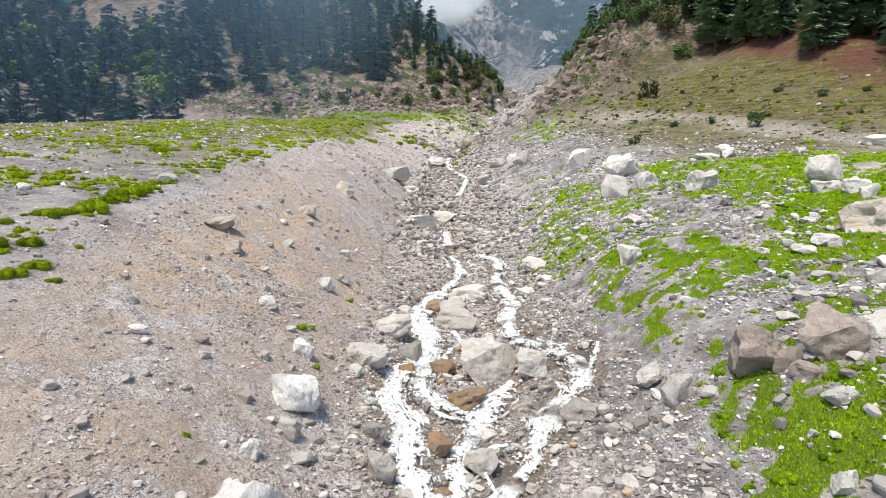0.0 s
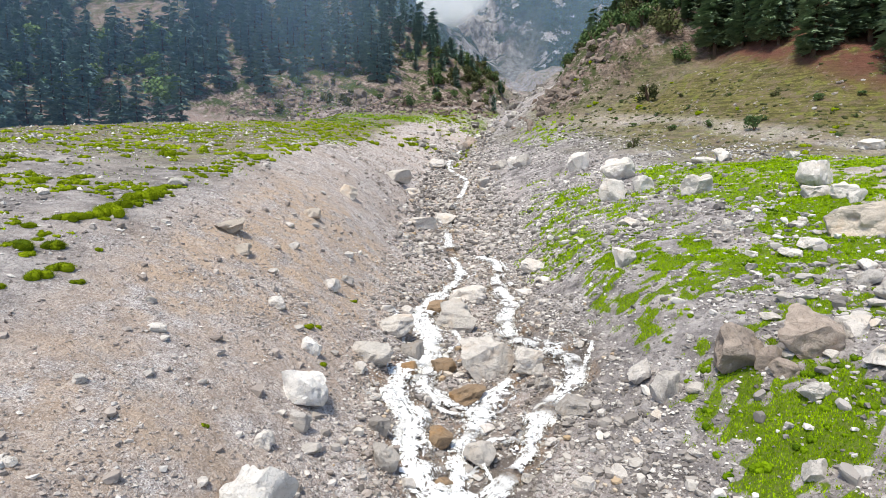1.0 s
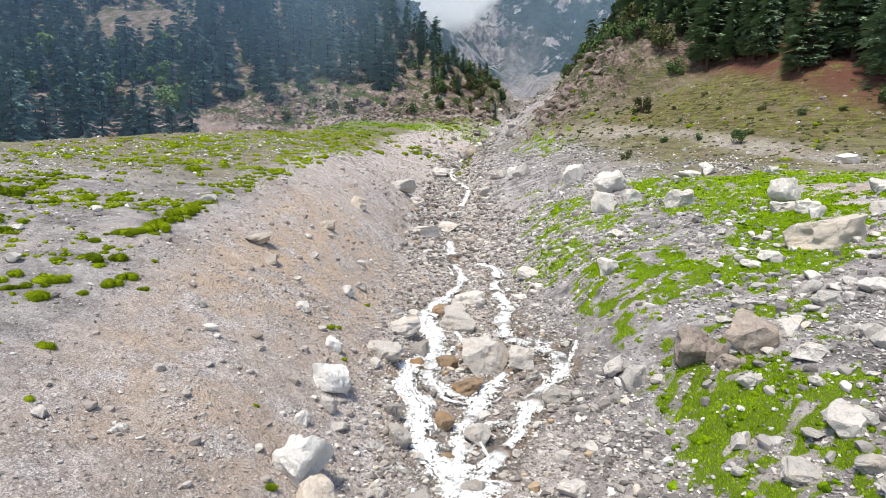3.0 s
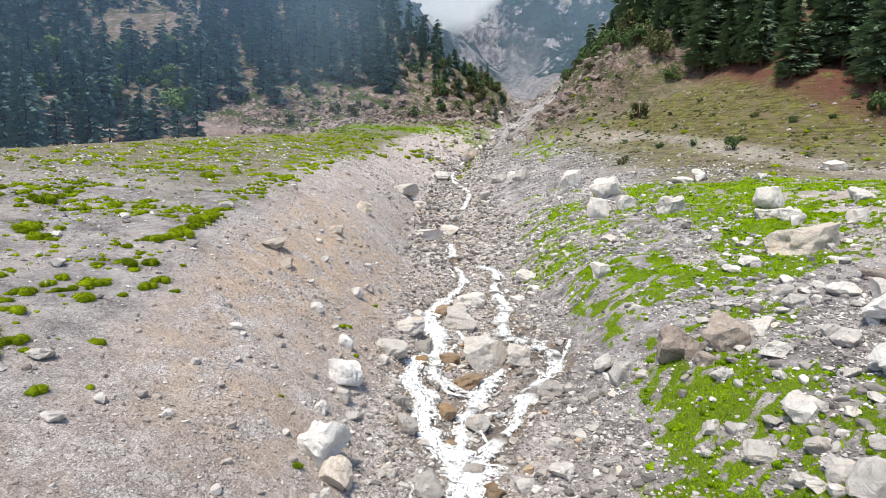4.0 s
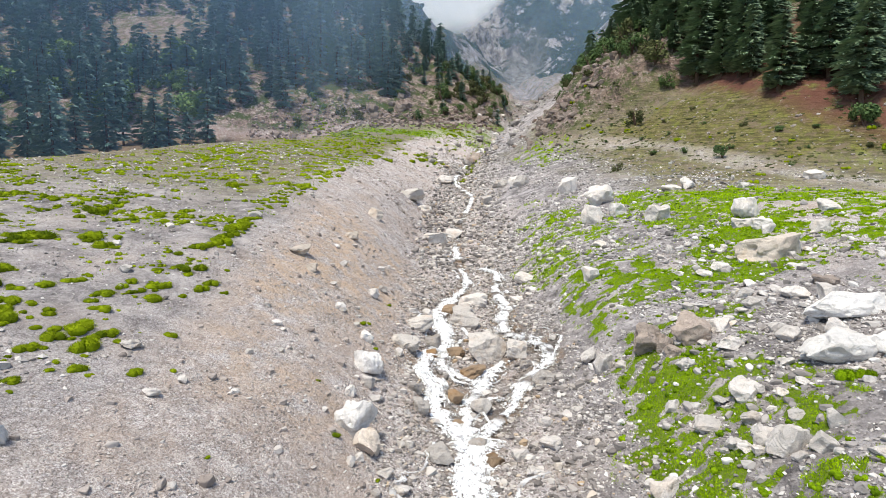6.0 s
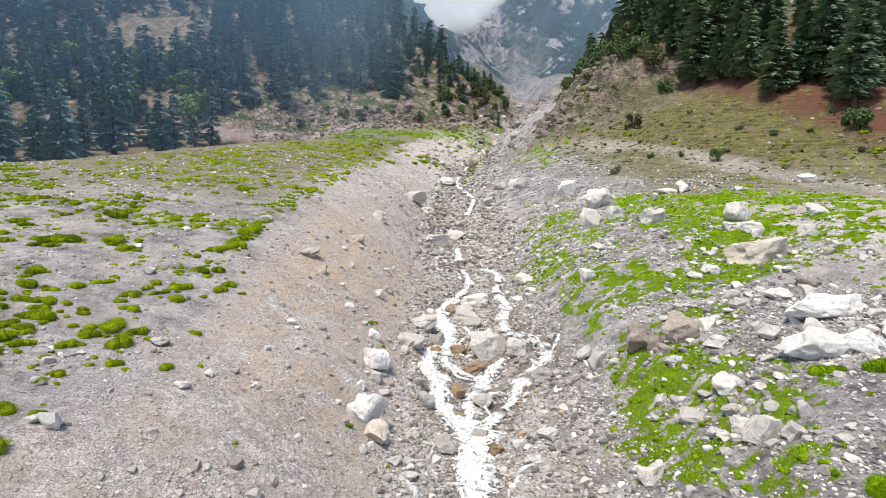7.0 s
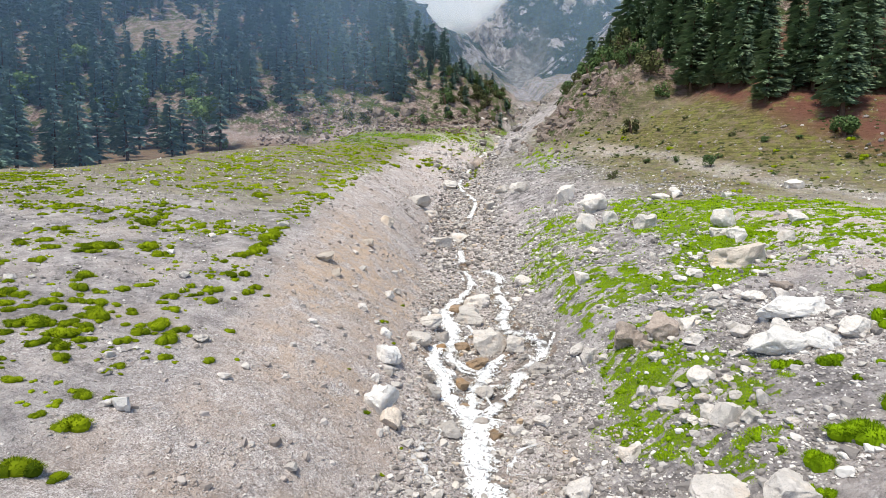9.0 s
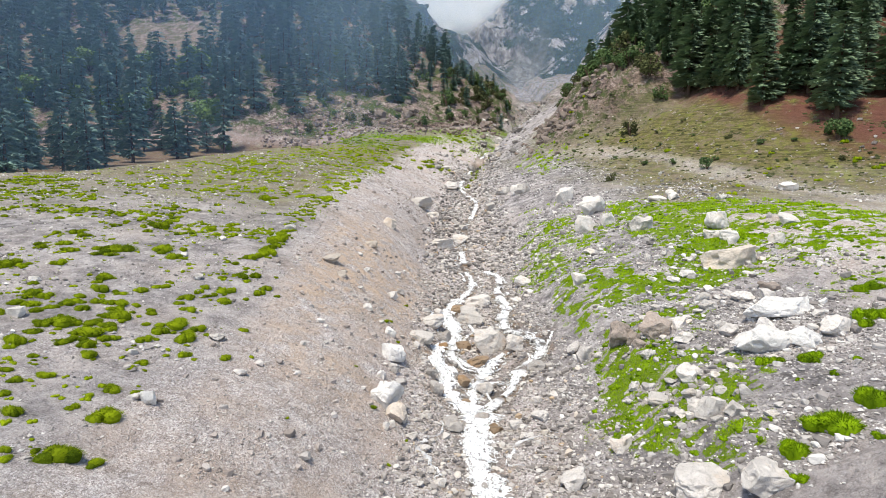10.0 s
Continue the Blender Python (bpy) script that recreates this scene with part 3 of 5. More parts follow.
zone[:, 3] = np.maximum(zone[:, 3], 0.9 * smoothstep(0, 4, into_right + 8 + 2 * meadow_edge) * smoothstep(102, 92, gy)) * (1 - 0.5 * smoothstep(4.0, 0.5, track) * smoothstep(90, 75, gy))
clearing = smoothstep(1.2, 0.8, np.hypot((gx + 93) / 17, (gy - 181) / 15) + 0.3 * meadow_edge)
zone[:, 3] = np.maximum(zone[:, 3], 0.55 * clearing)
zone[:, 3] = np.maximum(zone[:, 3], 0.8 * smoothstep(-11.5, -15, off + 2 * meadow_edge) * smoothstep(1, -4, into_left) * smoothstep(14, 46, gy + 10 * meadow_edge))
za = ground_mesh.attributes.new("zone", "FLOAT_COLOR", "POINT")
za.data.foreach_set("color", np.clip(zone, 0, 1).ravel())
left_side = smoothstep(24, 14, gx - 0.085 * np.maximum(gy - 170, 0))
crag = np.maximum(left_side * smoothstep(0, 5, into_left + 5 * fbm(gx / 12, gy / 12, 3, 151)) * (1 - 0.35 * clearing), spur * (0.85 + 0.6 * fbm(gx / 6, gy / 6, 3, 161)))
crag = np.maximum(crag, np.clip(0.45 + 0.9 * fbm(gx / 8, gy / 8, 3, 163), 0, 0.8) * smoothstep(145, 185, gy))
paint(ground_mesh, "crag", np.clip(crag, 0, 1))
water_d = to_water(gx, gy)
paint(ground_mesh, "wet", smoothstep(0.95 + 0.5 * (gy < 30), 0.4, water_d))
debris = 0.85 * smoothstep(118, 150, gy) * (1 - left_side * smoothstep(-2, 3, into_left)) * smoothstep(12, 4, into_right)
debris = np.maximum(debris, np.clip(0.8 + 0.5 * fbm(gx / 3, gy / 3, 4, 171), 0, 0.95) * smoothstep(1.5, 3.5, off) * smoothstep(22, 14, off) * smoothstep(4, -2, into_right))
debris = np.maximum(debris, np.clip(0.62 + 0.6 * fbm(gx / 3, gy / 3, 4, 172), 0, 0.95) * smoothstep(-10, -13.5, off + meadow_edge) * smoothstep(50, 22, gy))
paint(ground_mesh, "debris", debris)
tagged(new("ground", ground_mesh), "stony valley floor of grey gravel, turf and rocky slopes", "ground", kind="structure")


# ---- mountains beyond ----
def ridged(x, y, octaves, seed):
    total, amp = 0.0, 1.0
    for k in range(octaves):
        total = total + amp * (1 - np.abs(2 * value_noise(x * 2**k + 3.7 * k, y * 2**k - 5.1 * k, seed + k) - 1))
        amp *= 0.5
    return total / 2


def mountain(name, x0, x1, y0, y1, nx, ny, height, label, wooded, scree):
    mx, my = [a.ravel() for a in np.meshgrid(np.linspace(x0, x1, nx), np.linspace(y0, y1, ny))]
    me = mesh_of(name, np.stack([mx, my, height(mx, my)], -1), grid(np.zeros(nx), np.zeros(ny)), MOUNTAIN, smooth=True)
    paint(me, "wooded", wooded(mx, my))
    paint(me, "scree", scree(mx, my))
    return tagged(new(name, me), label, "mountain", kind="structure")


def head_wall(x, y):
    axis = 46 + 0.16 * (y - 420)
    d = np.abs(x - axis)
    floor = 60 + 0.30 * (y - 340)
    gullies = ridged(x / 70 + 0.3 * fbm(y / 90, x / 90, 3, 209), y / 260, 5, 207)
    start = 560 - 0.12 * d + 55 * fbm(x / 130, y / 300, 3, 201) - 60 * (gullies - 0.5)
    wall = 1.5 * ramp(y - start, 12)
    flank = 0.85 * ramp(d - 20 - 16 * fbm(x / 50, y / 50, 3, 205), 6) * smoothstep(330, 400, y)
    crags = 34 * (ridged(x / 40, y / 60, 6, 217) - 0.5) * smoothstep(-25, 40, d + 0.4 * (y - 470))
    return floor - 14 + np.minimum(wall, 480) + np.minimum(flank, 200) + crags


def right_ridge(x, y):
    crest = 385 + 0.7 * (x - 70) + 18 * fbm(x / 50, x * 0 + 2.2, 3, 211)
    top = 72 + 0.86 * (x - 68) + 9 * fbm(x / 22, x * 0 + 5.5, 4, 219)
    return top - 0.8 * np.abs(y - crest) + 13 * (ridged(x / 38, y / 55, 6, 213) - 0.5)


mountain("mountain", -110, 330, 372, 800, 210, 190, head_wall, "grey rock wall with dark forest below the cloud",
         lambda x, y: 0.30 * fbm(x / 45, y / 45, 4, 221) + 0.16 * smoothstep(640, 480, y) + 0.05 * smoothstep(95, 45, x - 0.16 * (y - 500)),
         lambda x, y: smoothstep(24, 10, np.abs(x - 46 - 0.16 * (y - 420)) + 14 * fbm(x / 25, y / 25, 3, 223)) * smoothstep(570, 520, y))
mountain("mountain_spur", 40, 300, 280, 560, 150, 130, right_ridge, "dark wooded spur above the upper valley",
         lambda x, y: 0.20 + 0.22 * fbm(x / 30, y / 30, 4, 231), lambda x, y: 0 * x)

drift_x, drift_y = [a.ravel() for a in np.meshgrid(np.linspace(-1, 1, 24), np.linspace(-1, 1, 16))]
drift_z = 0.9 * np.sqrt(np.clip(1.02 - drift_x**2 - drift_y**2 + 0.3 * fbm(drift_x * 3, drift_y * 3, 3, 241), 0, 1))
snow_x, snow_y = 43 + 5 * drift_x, 392 + 6 * drift_y
snow_patch = mesh_of("snow_patch", np.stack([snow_x, snow_y, np.maximum(land(snow_x, snow_y)[0], head_wall(snow_x, snow_y)) + 2.4 * drift_z - 1.0], -1), grid(np.zeros(24), np.zeros(16)), SNOW, smooth=True)
tagged(new("snow_patch", snow_patch), "grey-white old snow patch in the upper gully", "snow")


# ---- cloud, and tinted sheets added for distance haze ----
def veil_sheet(name, x0, x1, z0, z1, y, cover, thick, soft, seed, label, vary=1.1, lean=0.0, tint=(0.64, 0.76, 0.88)):
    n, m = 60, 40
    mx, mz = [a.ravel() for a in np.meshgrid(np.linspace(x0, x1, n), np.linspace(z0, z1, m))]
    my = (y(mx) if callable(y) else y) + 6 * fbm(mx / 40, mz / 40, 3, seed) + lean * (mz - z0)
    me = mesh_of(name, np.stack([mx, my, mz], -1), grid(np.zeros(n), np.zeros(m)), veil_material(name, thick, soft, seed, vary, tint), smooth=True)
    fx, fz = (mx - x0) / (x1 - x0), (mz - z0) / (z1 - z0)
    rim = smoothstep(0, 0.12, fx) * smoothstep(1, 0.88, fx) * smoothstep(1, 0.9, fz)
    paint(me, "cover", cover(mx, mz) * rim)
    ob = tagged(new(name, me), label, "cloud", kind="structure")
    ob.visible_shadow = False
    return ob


# added sheet: the blue of distance haze is put into its tint
veil_sheet("valley_mist", -60, 330, 40, 300, 296, lambda x, z: 0.55 + 0.3 * smoothstep(60, 160, z), 0.41, 0.008, 3, "thin bluish sheet added as distance haze in the upper valley", 0.3, 0.3, (0.36, 0.54, 0.80))
veil_sheet("cloud_bank", -160, 460, 90, 380, 440, lambda x, z: -0.75 + 1.7 * smoothstep(150, 215, z + 62 * smoothstep(75, 10, x) + 50 * smoothstep(118, 150, x)), 0.88, 0.012, 5, "white cloud bank low over the mountain", 1.1, 0.9, (0.95, 0.96, 0.97))
# the left forest's distance haze, likewise put into an added blue sheet
veil_sheet("forest_mist", -320, 16, 8, 190, lambda x: np.interp(x, [-320, -120, -75, -58, -44, -30, 16], [30, 38, 46, 52, 66, 96, 108]), lambda x, z: 0.45 + 0.55 * smoothstep(14, 52, z - 0.05 * (x + 60)), 0.34, 0.010, 7, "thin bluish sheet added as distance haze before the wooded slope", 0.25, 0.0, (0.42, 0.62, 0.88))


# ---- rocks ----
def ico(level):
    bm = bmesh.new()
    bmesh.ops.create_icosphere(bm, subdivisions=level, radius=1.0)
    v = np.array([p.co[:] for p in bm.verts])
    f = np.array([[p.index for p in q.verts] for q in bm.faces])
    bm.free()
    return v, f


ICO = {k: ico(k) for k in (1, 2, 3, 4, 5)}


def noise3(p, seed):
    """Noise in space about 0, from -1 to 1."""
    i = np.floor(p).astype(np.int64)
    f = p - i
    f = f * f * (3 - 2 * f)
    total = 0.0
    for a in (0, 1):
        for b in (0, 1):
            for c in (0, 1):
                w = (f[:, 0] if a else 1 - f[:, 0]) * (f[:, 1] if b else 1 - f[:, 1]) * (f[:, 2] if c else 1 - f[:, 2])
                total = total + w * hashed(i[:, 0] + a + 131 * (i[:, 2] + c), i[:, 1] + b + 57 * (i[:, 2] + c), seed)
    return 2 * total - 1


def rock_shape(seed, level, cuts=11, rough=0.05):
    """A broken block about 1 across: a ball split along its bedding and cut by random planes, then weathered."""
    rng = np.random.default_rng(seed)
    v, f = ICO[level][0].copy(), ICO[level][1]
    v *= 0.5
    bed = np.array([rng.normal(0, 0.25), rng.normal(0, 0.25), 1.0])
    bed /= np.linalg.norm(bed)
    planes = [(bed, rng.uniform(0.20, 0.30)), (-bed, rng.uniform(0.24, 0.34))]
    for k in range(cuts + 3):
        n = rng.normal(size=3) * (1, 1, 0.75)
        planes.append((n / np.linalg.norm(n), rng.uniform(0.24, 0.43)))
    for n, d in planes:
        over = np.maximum(v @ n - d, 0)
        v -= over[:, None] * n
    if rough:
        ph = rng.uniform(0, 50, 3)
        layers = noise3(np.outer(v @ bed, [0, 0, 7.0]) + 0.8 * v + ph, seed % 89)
        v += v / np.maximum(np.linalg.norm(v, axis=1, keepdims=True), 1e-6) * (rough * 0.3 * np.minimum(layers, 0.3))[:, None]
        for scale, amp in ((2.6, rough), (6.5, rough * 0.6), (15.0, rough * 0.35)):
            a = noise3(v * scale + ph, seed % 97)
            v += v / np.maximum(np.linalg.norm(v, axis=1, keepdims=True), 1e-6) * (amp * np.minimum(a, 0.25))[:, None]
    span = v.max(0) - v.min(0)
    return (v - (v.max(0) + v.min(0)) / 2) / span, f


def sizes(rng, n, low, high, power=2.2):
    a = rng.uniform(0, 1, n)
    return (low ** (1 - power) + a * (high ** (1 - power) - low ** (1 - power))) ** (1 / (1 - power))


def rest_height(x, y, r):
    """The mean height of the ground under a foot of radius r."""
    a = np.arange(8) * math.pi / 4
    return float(np.mean(ground_z(x + r * 0.7 * np.cos(a), y + r * 0.7 * np.sin(a))))


def boulder(name, x, y, wide, high, seed, material, label, deep=0.85, turn=None, level=None, group=""):
    v, f = rock_shape(seed, level or (5 if wide > 1.3 and y < 40 else 4), 10 + seed % 6, 0.085)
    rng = np.random.default_rng(seed + 900)
    v = v * (wide, wide * deep, high * 1.25)
    me = mesh_of(name, v, f, material, smooth=True, sharp=24)
    ob = new(name, me)
    ob.matrix_world = pose(x, y, rest_height(x, y, wide * 0.35) + high * 0.30, rng.uniform(-9, 9), rng.uniform(-9, 9), rng.uniform(-25, 25) if turn is None else turn)
    return tagged(ob, label, "boulder", group)


STREAM_BOULDERS = [
    (1.6, 21.4, 2.07, 1.43), (0.6, 26.7, 2.13, 1.29), (1.3, 31.1, 2.3, 0.94), (-0.4, 28.6, 0.98, 0.71), (-2.1, 23.9, 1.63, 0.72), (-2.5, 20.1, 1.45, 0.85), (-1.2, 22.3, 0.99, 0.72), (-1.3, 20.5, 0.7, 0.52),
    (3.1, 20.6, 1.25, 1.05), (0.8, 19.4, 1.28, 0.55), (0.0, 21.5, 0.97, 0.55), (3.9, 16.8, 1.04, 0.55), (-0.1, 15.8, 0.74, 0.54), (1.0, 15.0, 0.91, 0.7), (-1.5, 14.0, 0.75, 0.61), (-1.8, 15.4, 0.59, 0.45),
    (-0.7, 10.8, 0.98, 0.64), (0.7, 12.4, 0.76, 0.42), (1.3, 10.9, 0.67, 0.35), (1.2, 11.4, 0.46, 0.3), (0.0, 14.0, 0.5, 0.3), (3.4, 19.3, 0.61, 0.39)]
STREAM_RUSTY = (3, 7, 9, 10, 12, 18, 19, 20)
for k, (x, y, w, h) in enumerate(STREAM_BOULDERS):
    rusty = k in STREAM_RUSTY
    boulder("boulder", x, y, w, h, 300 + k, ROCK_RUST if rusty else (ROCK_GREY if k in (0, 1, 2, 4, 5, 8, 13) else ROCK_WET),
            "rust-stained boulder washed by the stream" if rusty else ("large grey boulder splitting the stream" if w > 1.5 else "damp grey boulder in the stream bed"), group="boulders in the stream")

GULLY_BOULDERS = [
    (5.0, 32.5, 1.62, 0.62), (4.1, 29.5, 1.01, 0.39), (2.2, 10.9, 0.78, 0.34), (3.3, 11.2, 0.84, 0.36), (2.5, 9.6, 0.63, 0.28), (2.2, 14.1, 0.38, 0.24), (-1.7, 49.0, 2.29, 1.1), (-4.8, 60.8, 3.2, 1.3),
    (-1.1, 82.9, 3.0, 1.4), (0.7, 59.0, 1.2, 0.62), (4.2, 63.6, 1.5, 1.2), (0.1, 52.7, 1.9, 0.86), (-3.3, 60.3, 1.83, 0.72), (8.5, 66.4, 2.0, 1.5), (6.4, 69.8, 2.2, 1.0)]
for k, (x, y, w, h) in enumerate(GULLY_BOULDERS):
    boulder("boulder", x, y, w, h, 325 + k, ROCK_PALE if k < 6 else ROCK_GREY, "flat pale rock beside the stream" if k < 6 else "grey block lodged in the upper gully", group="boulders in the gully")

BANK_BOULDERS = [
    (-3.6, 10.2, 1.47, 1.3), (-3.1, 9.5, 0.94, 0.79), (-3.8, 15.2, 1.47, 0.9), (-3.6, 13.8, 0.52, 0.51), (-4.1, 12.4, 0.49, 0.36), (-4.2, 17.9, 0.65, 0.51), (-5.7, 19.5, 0.6, 0.38), (-4.7, 24.2, 0.78, 0.54),
    (-4.4, 26.3, 0.65, 0.4), (-2.4, 8.6, 0.6, 0.3), (-2.1, 11.0, 0.4, 0.25), (-1.8, 11.1, 0.38, 0.26), (-3.2, 8.6, 0.3, 0.29), (-3.4, 8.1, 0.29, 0.33), (-8.7, 23.7, 1.22, 0.53), (-7.7, 22.2, 0.67, 0.45),
    (-12.2, 27.1, 0.9, 0.33), (-10.6, 9.1, 0.81, 0.25), (-7.5, 11.2, 0.32, 0.18), (-7.4, 14.4, 0.5, 0.2), (-6.6, 41.3, 1.33, 0.9), (-7.1, 31.8, 0.91, 0.5), (-10.4, 3.0, 0.59, 0.53), (-10.9, 3.0, 0.4, 0.18)]
for k, (x, y, w, h) in enumerate(BANK_BOULDERS):
    rusty = k in (1, 14, 15, 20, 21)
    boulder("boulder", x, y, w, h, 340 + k, ROCK_TAN if rusty else (ROCK_WHITE if k in (0, 2, 5, 22) else ROCK_PALE), "tan boulder half buried in the gravel bank" if rusty else ("tall white boulder on the gravel bank" if k in (0, 2) else "pale angular rock on the gravel bank"), group="rocks on the gravel bank")

MEADOW_BOULDERS = [
    (7.9, 15.0, 1.5, 1.2), (9.4, 14.5, 1.75, 1.15), (8.35, 14.3, 0.59, 0.68), (8.5, 13.9, 0.71, 0.39), (10.6, 14.5, 0.87, 0.5), (10.3, 12.8, 1.07, 0.48), (8.5, 12.6, 0.74, 0.44), (5.9, 16.8, 0.85, 0.65),
    (6.2, 15.5, 0.89, 0.84), (7.8, 25.4, 1.1, 0.82), (7.3, 10.5, 0.51, 0.42), (19.7, 31.5, 1.79, 1.4), (18.4, 29.4, 1.22, 0.62), (19.0, 28.2, 1.2, 0.7), (18.8, 26.9, 0.81, 0.6), (15.2, 35.8, 2.0, 1.23),
    (13.5, 40.4, 1.41, 1.05), (11.3, 40.1, 1.73, 1.6), (13.3, 46.4, 2.66, 1.9), (11.9, 53.6, 1.9, 1.9), (21.4, 46.2, 1.45, 1.0), (25.0, 43.2, 0.93, 0.6), (19.9, 46.4, 1.88, 0.6)]
for k, (x, y, w, h) in enumerate(MEADOW_BOULDERS):
    rusty = k in (0, 1, 2, 3)
    boulder("boulder", x, y, w, h, 380 + k, ROCK_WARM if rusty else ROCK_PALE, "brown boulder with a dark cleft in the grass" if rusty else ("big white boulder standing in the meadow" if w > 1.5 else "whitish rock in the grass"), group="boulders in the meadow")

LOWER_BOULDERS = [
    (9.2, 9.5, 1.01, 0.69), (8.6, 9.7, 0.61, 0.24), (9.6, 9.3, 0.39, 0.34), (10.0, 8.7, 0.38, 0.22), (8.7, 7.9, 0.67, 0.44), (7.7, 8.6, 0.93, 0.35), (8.6, 5.9, 0.95, 0.79), (8.6, 6.9, 0.69, 0.27),
    (8.3, 6.6, 0.39, 0.28), (8.1, 6.2, 0.43, 0.26), (7.9, 6.6, 0.48, 0.31), (7.8, 7.0, 0.59, 0.35), (9.3, 5.4, 0.7, 0.5), (10.0, 6.0, 0.58, 0.51), (8.7, 5.4, 0.46, 0.2), (9.5, 7.0, 0.45, 0.24),
    (11.0, 10.3, 0.53, 0.28), (6.9, 2.3, 2.0, 0.7), (8.25, 1.2, 1.4, 0.9), (3.7, 5.5, 1.2, 0.6), (5.6, 6.4, 0.8, 0.6)]
for k, (x, y, w, h) in enumerate(LOWER_BOULDERS):
    boulder("boulder", x, y, w, h, 420 + k, ROCK_PALE, "pale limestone boulder among smaller stones", group="boulders below the meadow")

TERRACE_BOULDERS = [
    (12.2, 12.2, 1.1, 0.46), (13.4, 11.6, 0.93, 0.69), (15.6, 15.7, 0.92, 0.78), (16.4, 17.2, 1.13, 0.5), (14.7, 16.5, 1.2, 0.5), (12.9, 17.4, 0.92, 0.5), (12.7, 16.0, 0.88, 0.5), (12.0, 12.9, 0.68, 0.47),
    (13.8, 21.8, 1.05, 0.5), (10.2, 32.4, 1.13, 0.5), (12.9, 26.7, 0.51, 0.58), (12.7, 21.6, 0.59, 0.34), (33.9, 47.8, 1.9, 1.0), (24.1, 29.9, 1.66, 0.9), (21.0, 25.3, 1.07, 0.7), (15.7, 10.2, 1.4, 0.86), (8.0, 67.3, 2.2, 1.4)]
for k, (x, y, w, h) in enumerate(TERRACE_BOULDERS):
    boulder("boulder", x, y, w, h, 445 + k, ROCK_WARM if k == 3 else ROCK_PALE, "dark brown rock on the stony terrace" if k == 3 else "pale limestone block on the stony terrace", group="boulders on the terrace")

for k, (x, y, w, h, deep, turn) in enumerate([(14.9, 13.4, 3.5, 0.95, 0.5, -3), (12.6, 9.8, 2.8, 0.95, 0.5, 5), (13.9, 9.6, 1.8, 0.85, 0.6, -20), (16.7, 22.7, 3.5, 1.25, 0.55, -4)]):
    boulder("slab", x, y, w, h, 465 + k, ROCK_TAN if k == 3 else ROCK_WHITE, "overhanging tan slab with a shaded underside" if k == 3 else "long flat limestone slab lying among stones", deep, turn, group="stone slabs")
boulder("outcrop", 4.4, 102.5, 2.6, 2.4, 481, ROCK_WARM, "upright rock outcrop at the gully's head", 0.8)


def crags(seed, count, along, spread_m, low, high, label, group, material=None):
    """Broken rock outcrops strung along a line on a slope."""
    rng = np.random.default_rng(seed)
    run = np.linspace(0, 1, len(along))
    for k in range(count):
        t = rng.uniform()
        x = float(np.interp(t, run, [p[0] for p in along]) + rng.normal(0, spread_m))
        y = float(np.interp(t, run, [p[1] for p in along]) + rng.normal(0, spread_m))
        w = float(sizes(rng, 1, low, high)[0])
        boulder("crag", x, y, w, w * rng.uniform(0.4, 0.8), 1470 + seed * 60 + k, material or ROCK_CRAG, label, rng.uniform(0.6, 1.0), None, 4 if w > 2.2 else 3, group)


crags(1, 120, [(13, 92), (17, 94), (21, 96), (26, 100), (31, 105)], 2.0, 0.5, 1.9, "brown craggy outcrop on the rocky spur", "crags on the spur")
crags(3, 60, [(15, 90), (21, 92), (26, 95), (30, 100), (35, 104)], 2.6, 0.5, 1.9, "tan rock ledge on the rocky spur", "crags on the spur")
crags(2, 80, [(-52, 128), (-34, 135), (-18, 141), (-4, 148), (8, 154)], 6.5, 0.8, 3.2, "reddish craggy outcrop at the forest's foot", "crags under the forest")


# ---- loose stones ----
def settle(rng, count, x_range, y_range, density):
    """Random places, thinned by a density from 0 to 1."""
    x, y = rng.uniform(*x_range, count), rng.uniform(*y_range, count)
    keep = rng.uniform(0, 1, count) < density(x, y)
    return x[keep], y[keep]


def scatter_mesh(name, shapes, x, y, size, rng, material, flat=(0.55, 0.95), sink=0.22):
    """Many small stones as one mesh."""
    z = ground_z(x, y)
    n = len(x)
    spin, tilt = rng.uniform(0, 2 * math.pi, n), rng.uniform(-0.35, 0.35, n)
    sx, sy, sz = size * rng.uniform(0.8, 1.3, n), size * rng.uniform(0.6, 1.0, n), size * rng.uniform(*flat, n)
    kind = rng.integers(0, len(shapes), n)
    if shapes is MEDIUM:
        shapes, kind = MEDIUM + SMALL, kind + len(MEDIUM) * (size < 0.012 * np.hypot(y + 12, 8))
    verts, faces, start = [], [], 0
    for k, (v, f) in enumerate(shapes):
        own = np.nonzero(kind == k)[0]
        p = v[None] * np.stack([sx, sy, sz], -1)[own][:, None]
        ct, st, cs, ss = np.cos(tilt[own])[:, None], np.sin(tilt[own])[:, None], np.cos(spin[own])[:, None], np.sin(spin[own])[:, None]
        px, pz = ct * p[..., 0] + st * p[..., 2], -st * p[..., 0] + ct * p[..., 2]
        wx, wy = cs * px - ss * p[..., 1] + x[own][:, None], ss * px + cs * p[..., 1] + y[own][:, None]
        wz = pz + (z + sz * (0.5 - sink))[own][:, None]
        verts.append(np.stack([wx, wy, wz], -1).reshape(-1, 3))
        faces.append((f[None] + (np.arange(len(own)) * len(v))[:, None, None]).reshape(-1, 3) + start)
        start += len(own) * len(v)
    return mesh_of(name, np.concatenate(verts), np.concatenate(faces), material)


def across(x, y):
    return x - curve(y, STATION, STREAM_X)


def bed_density(x, y):
    u = across(x, y)
    return smoothstep(5.6, 2.6, np.abs(u - 0.3)) * (0.10 + 0.90 * smoothstep(0.25, 0.6, to_water(x, y)))


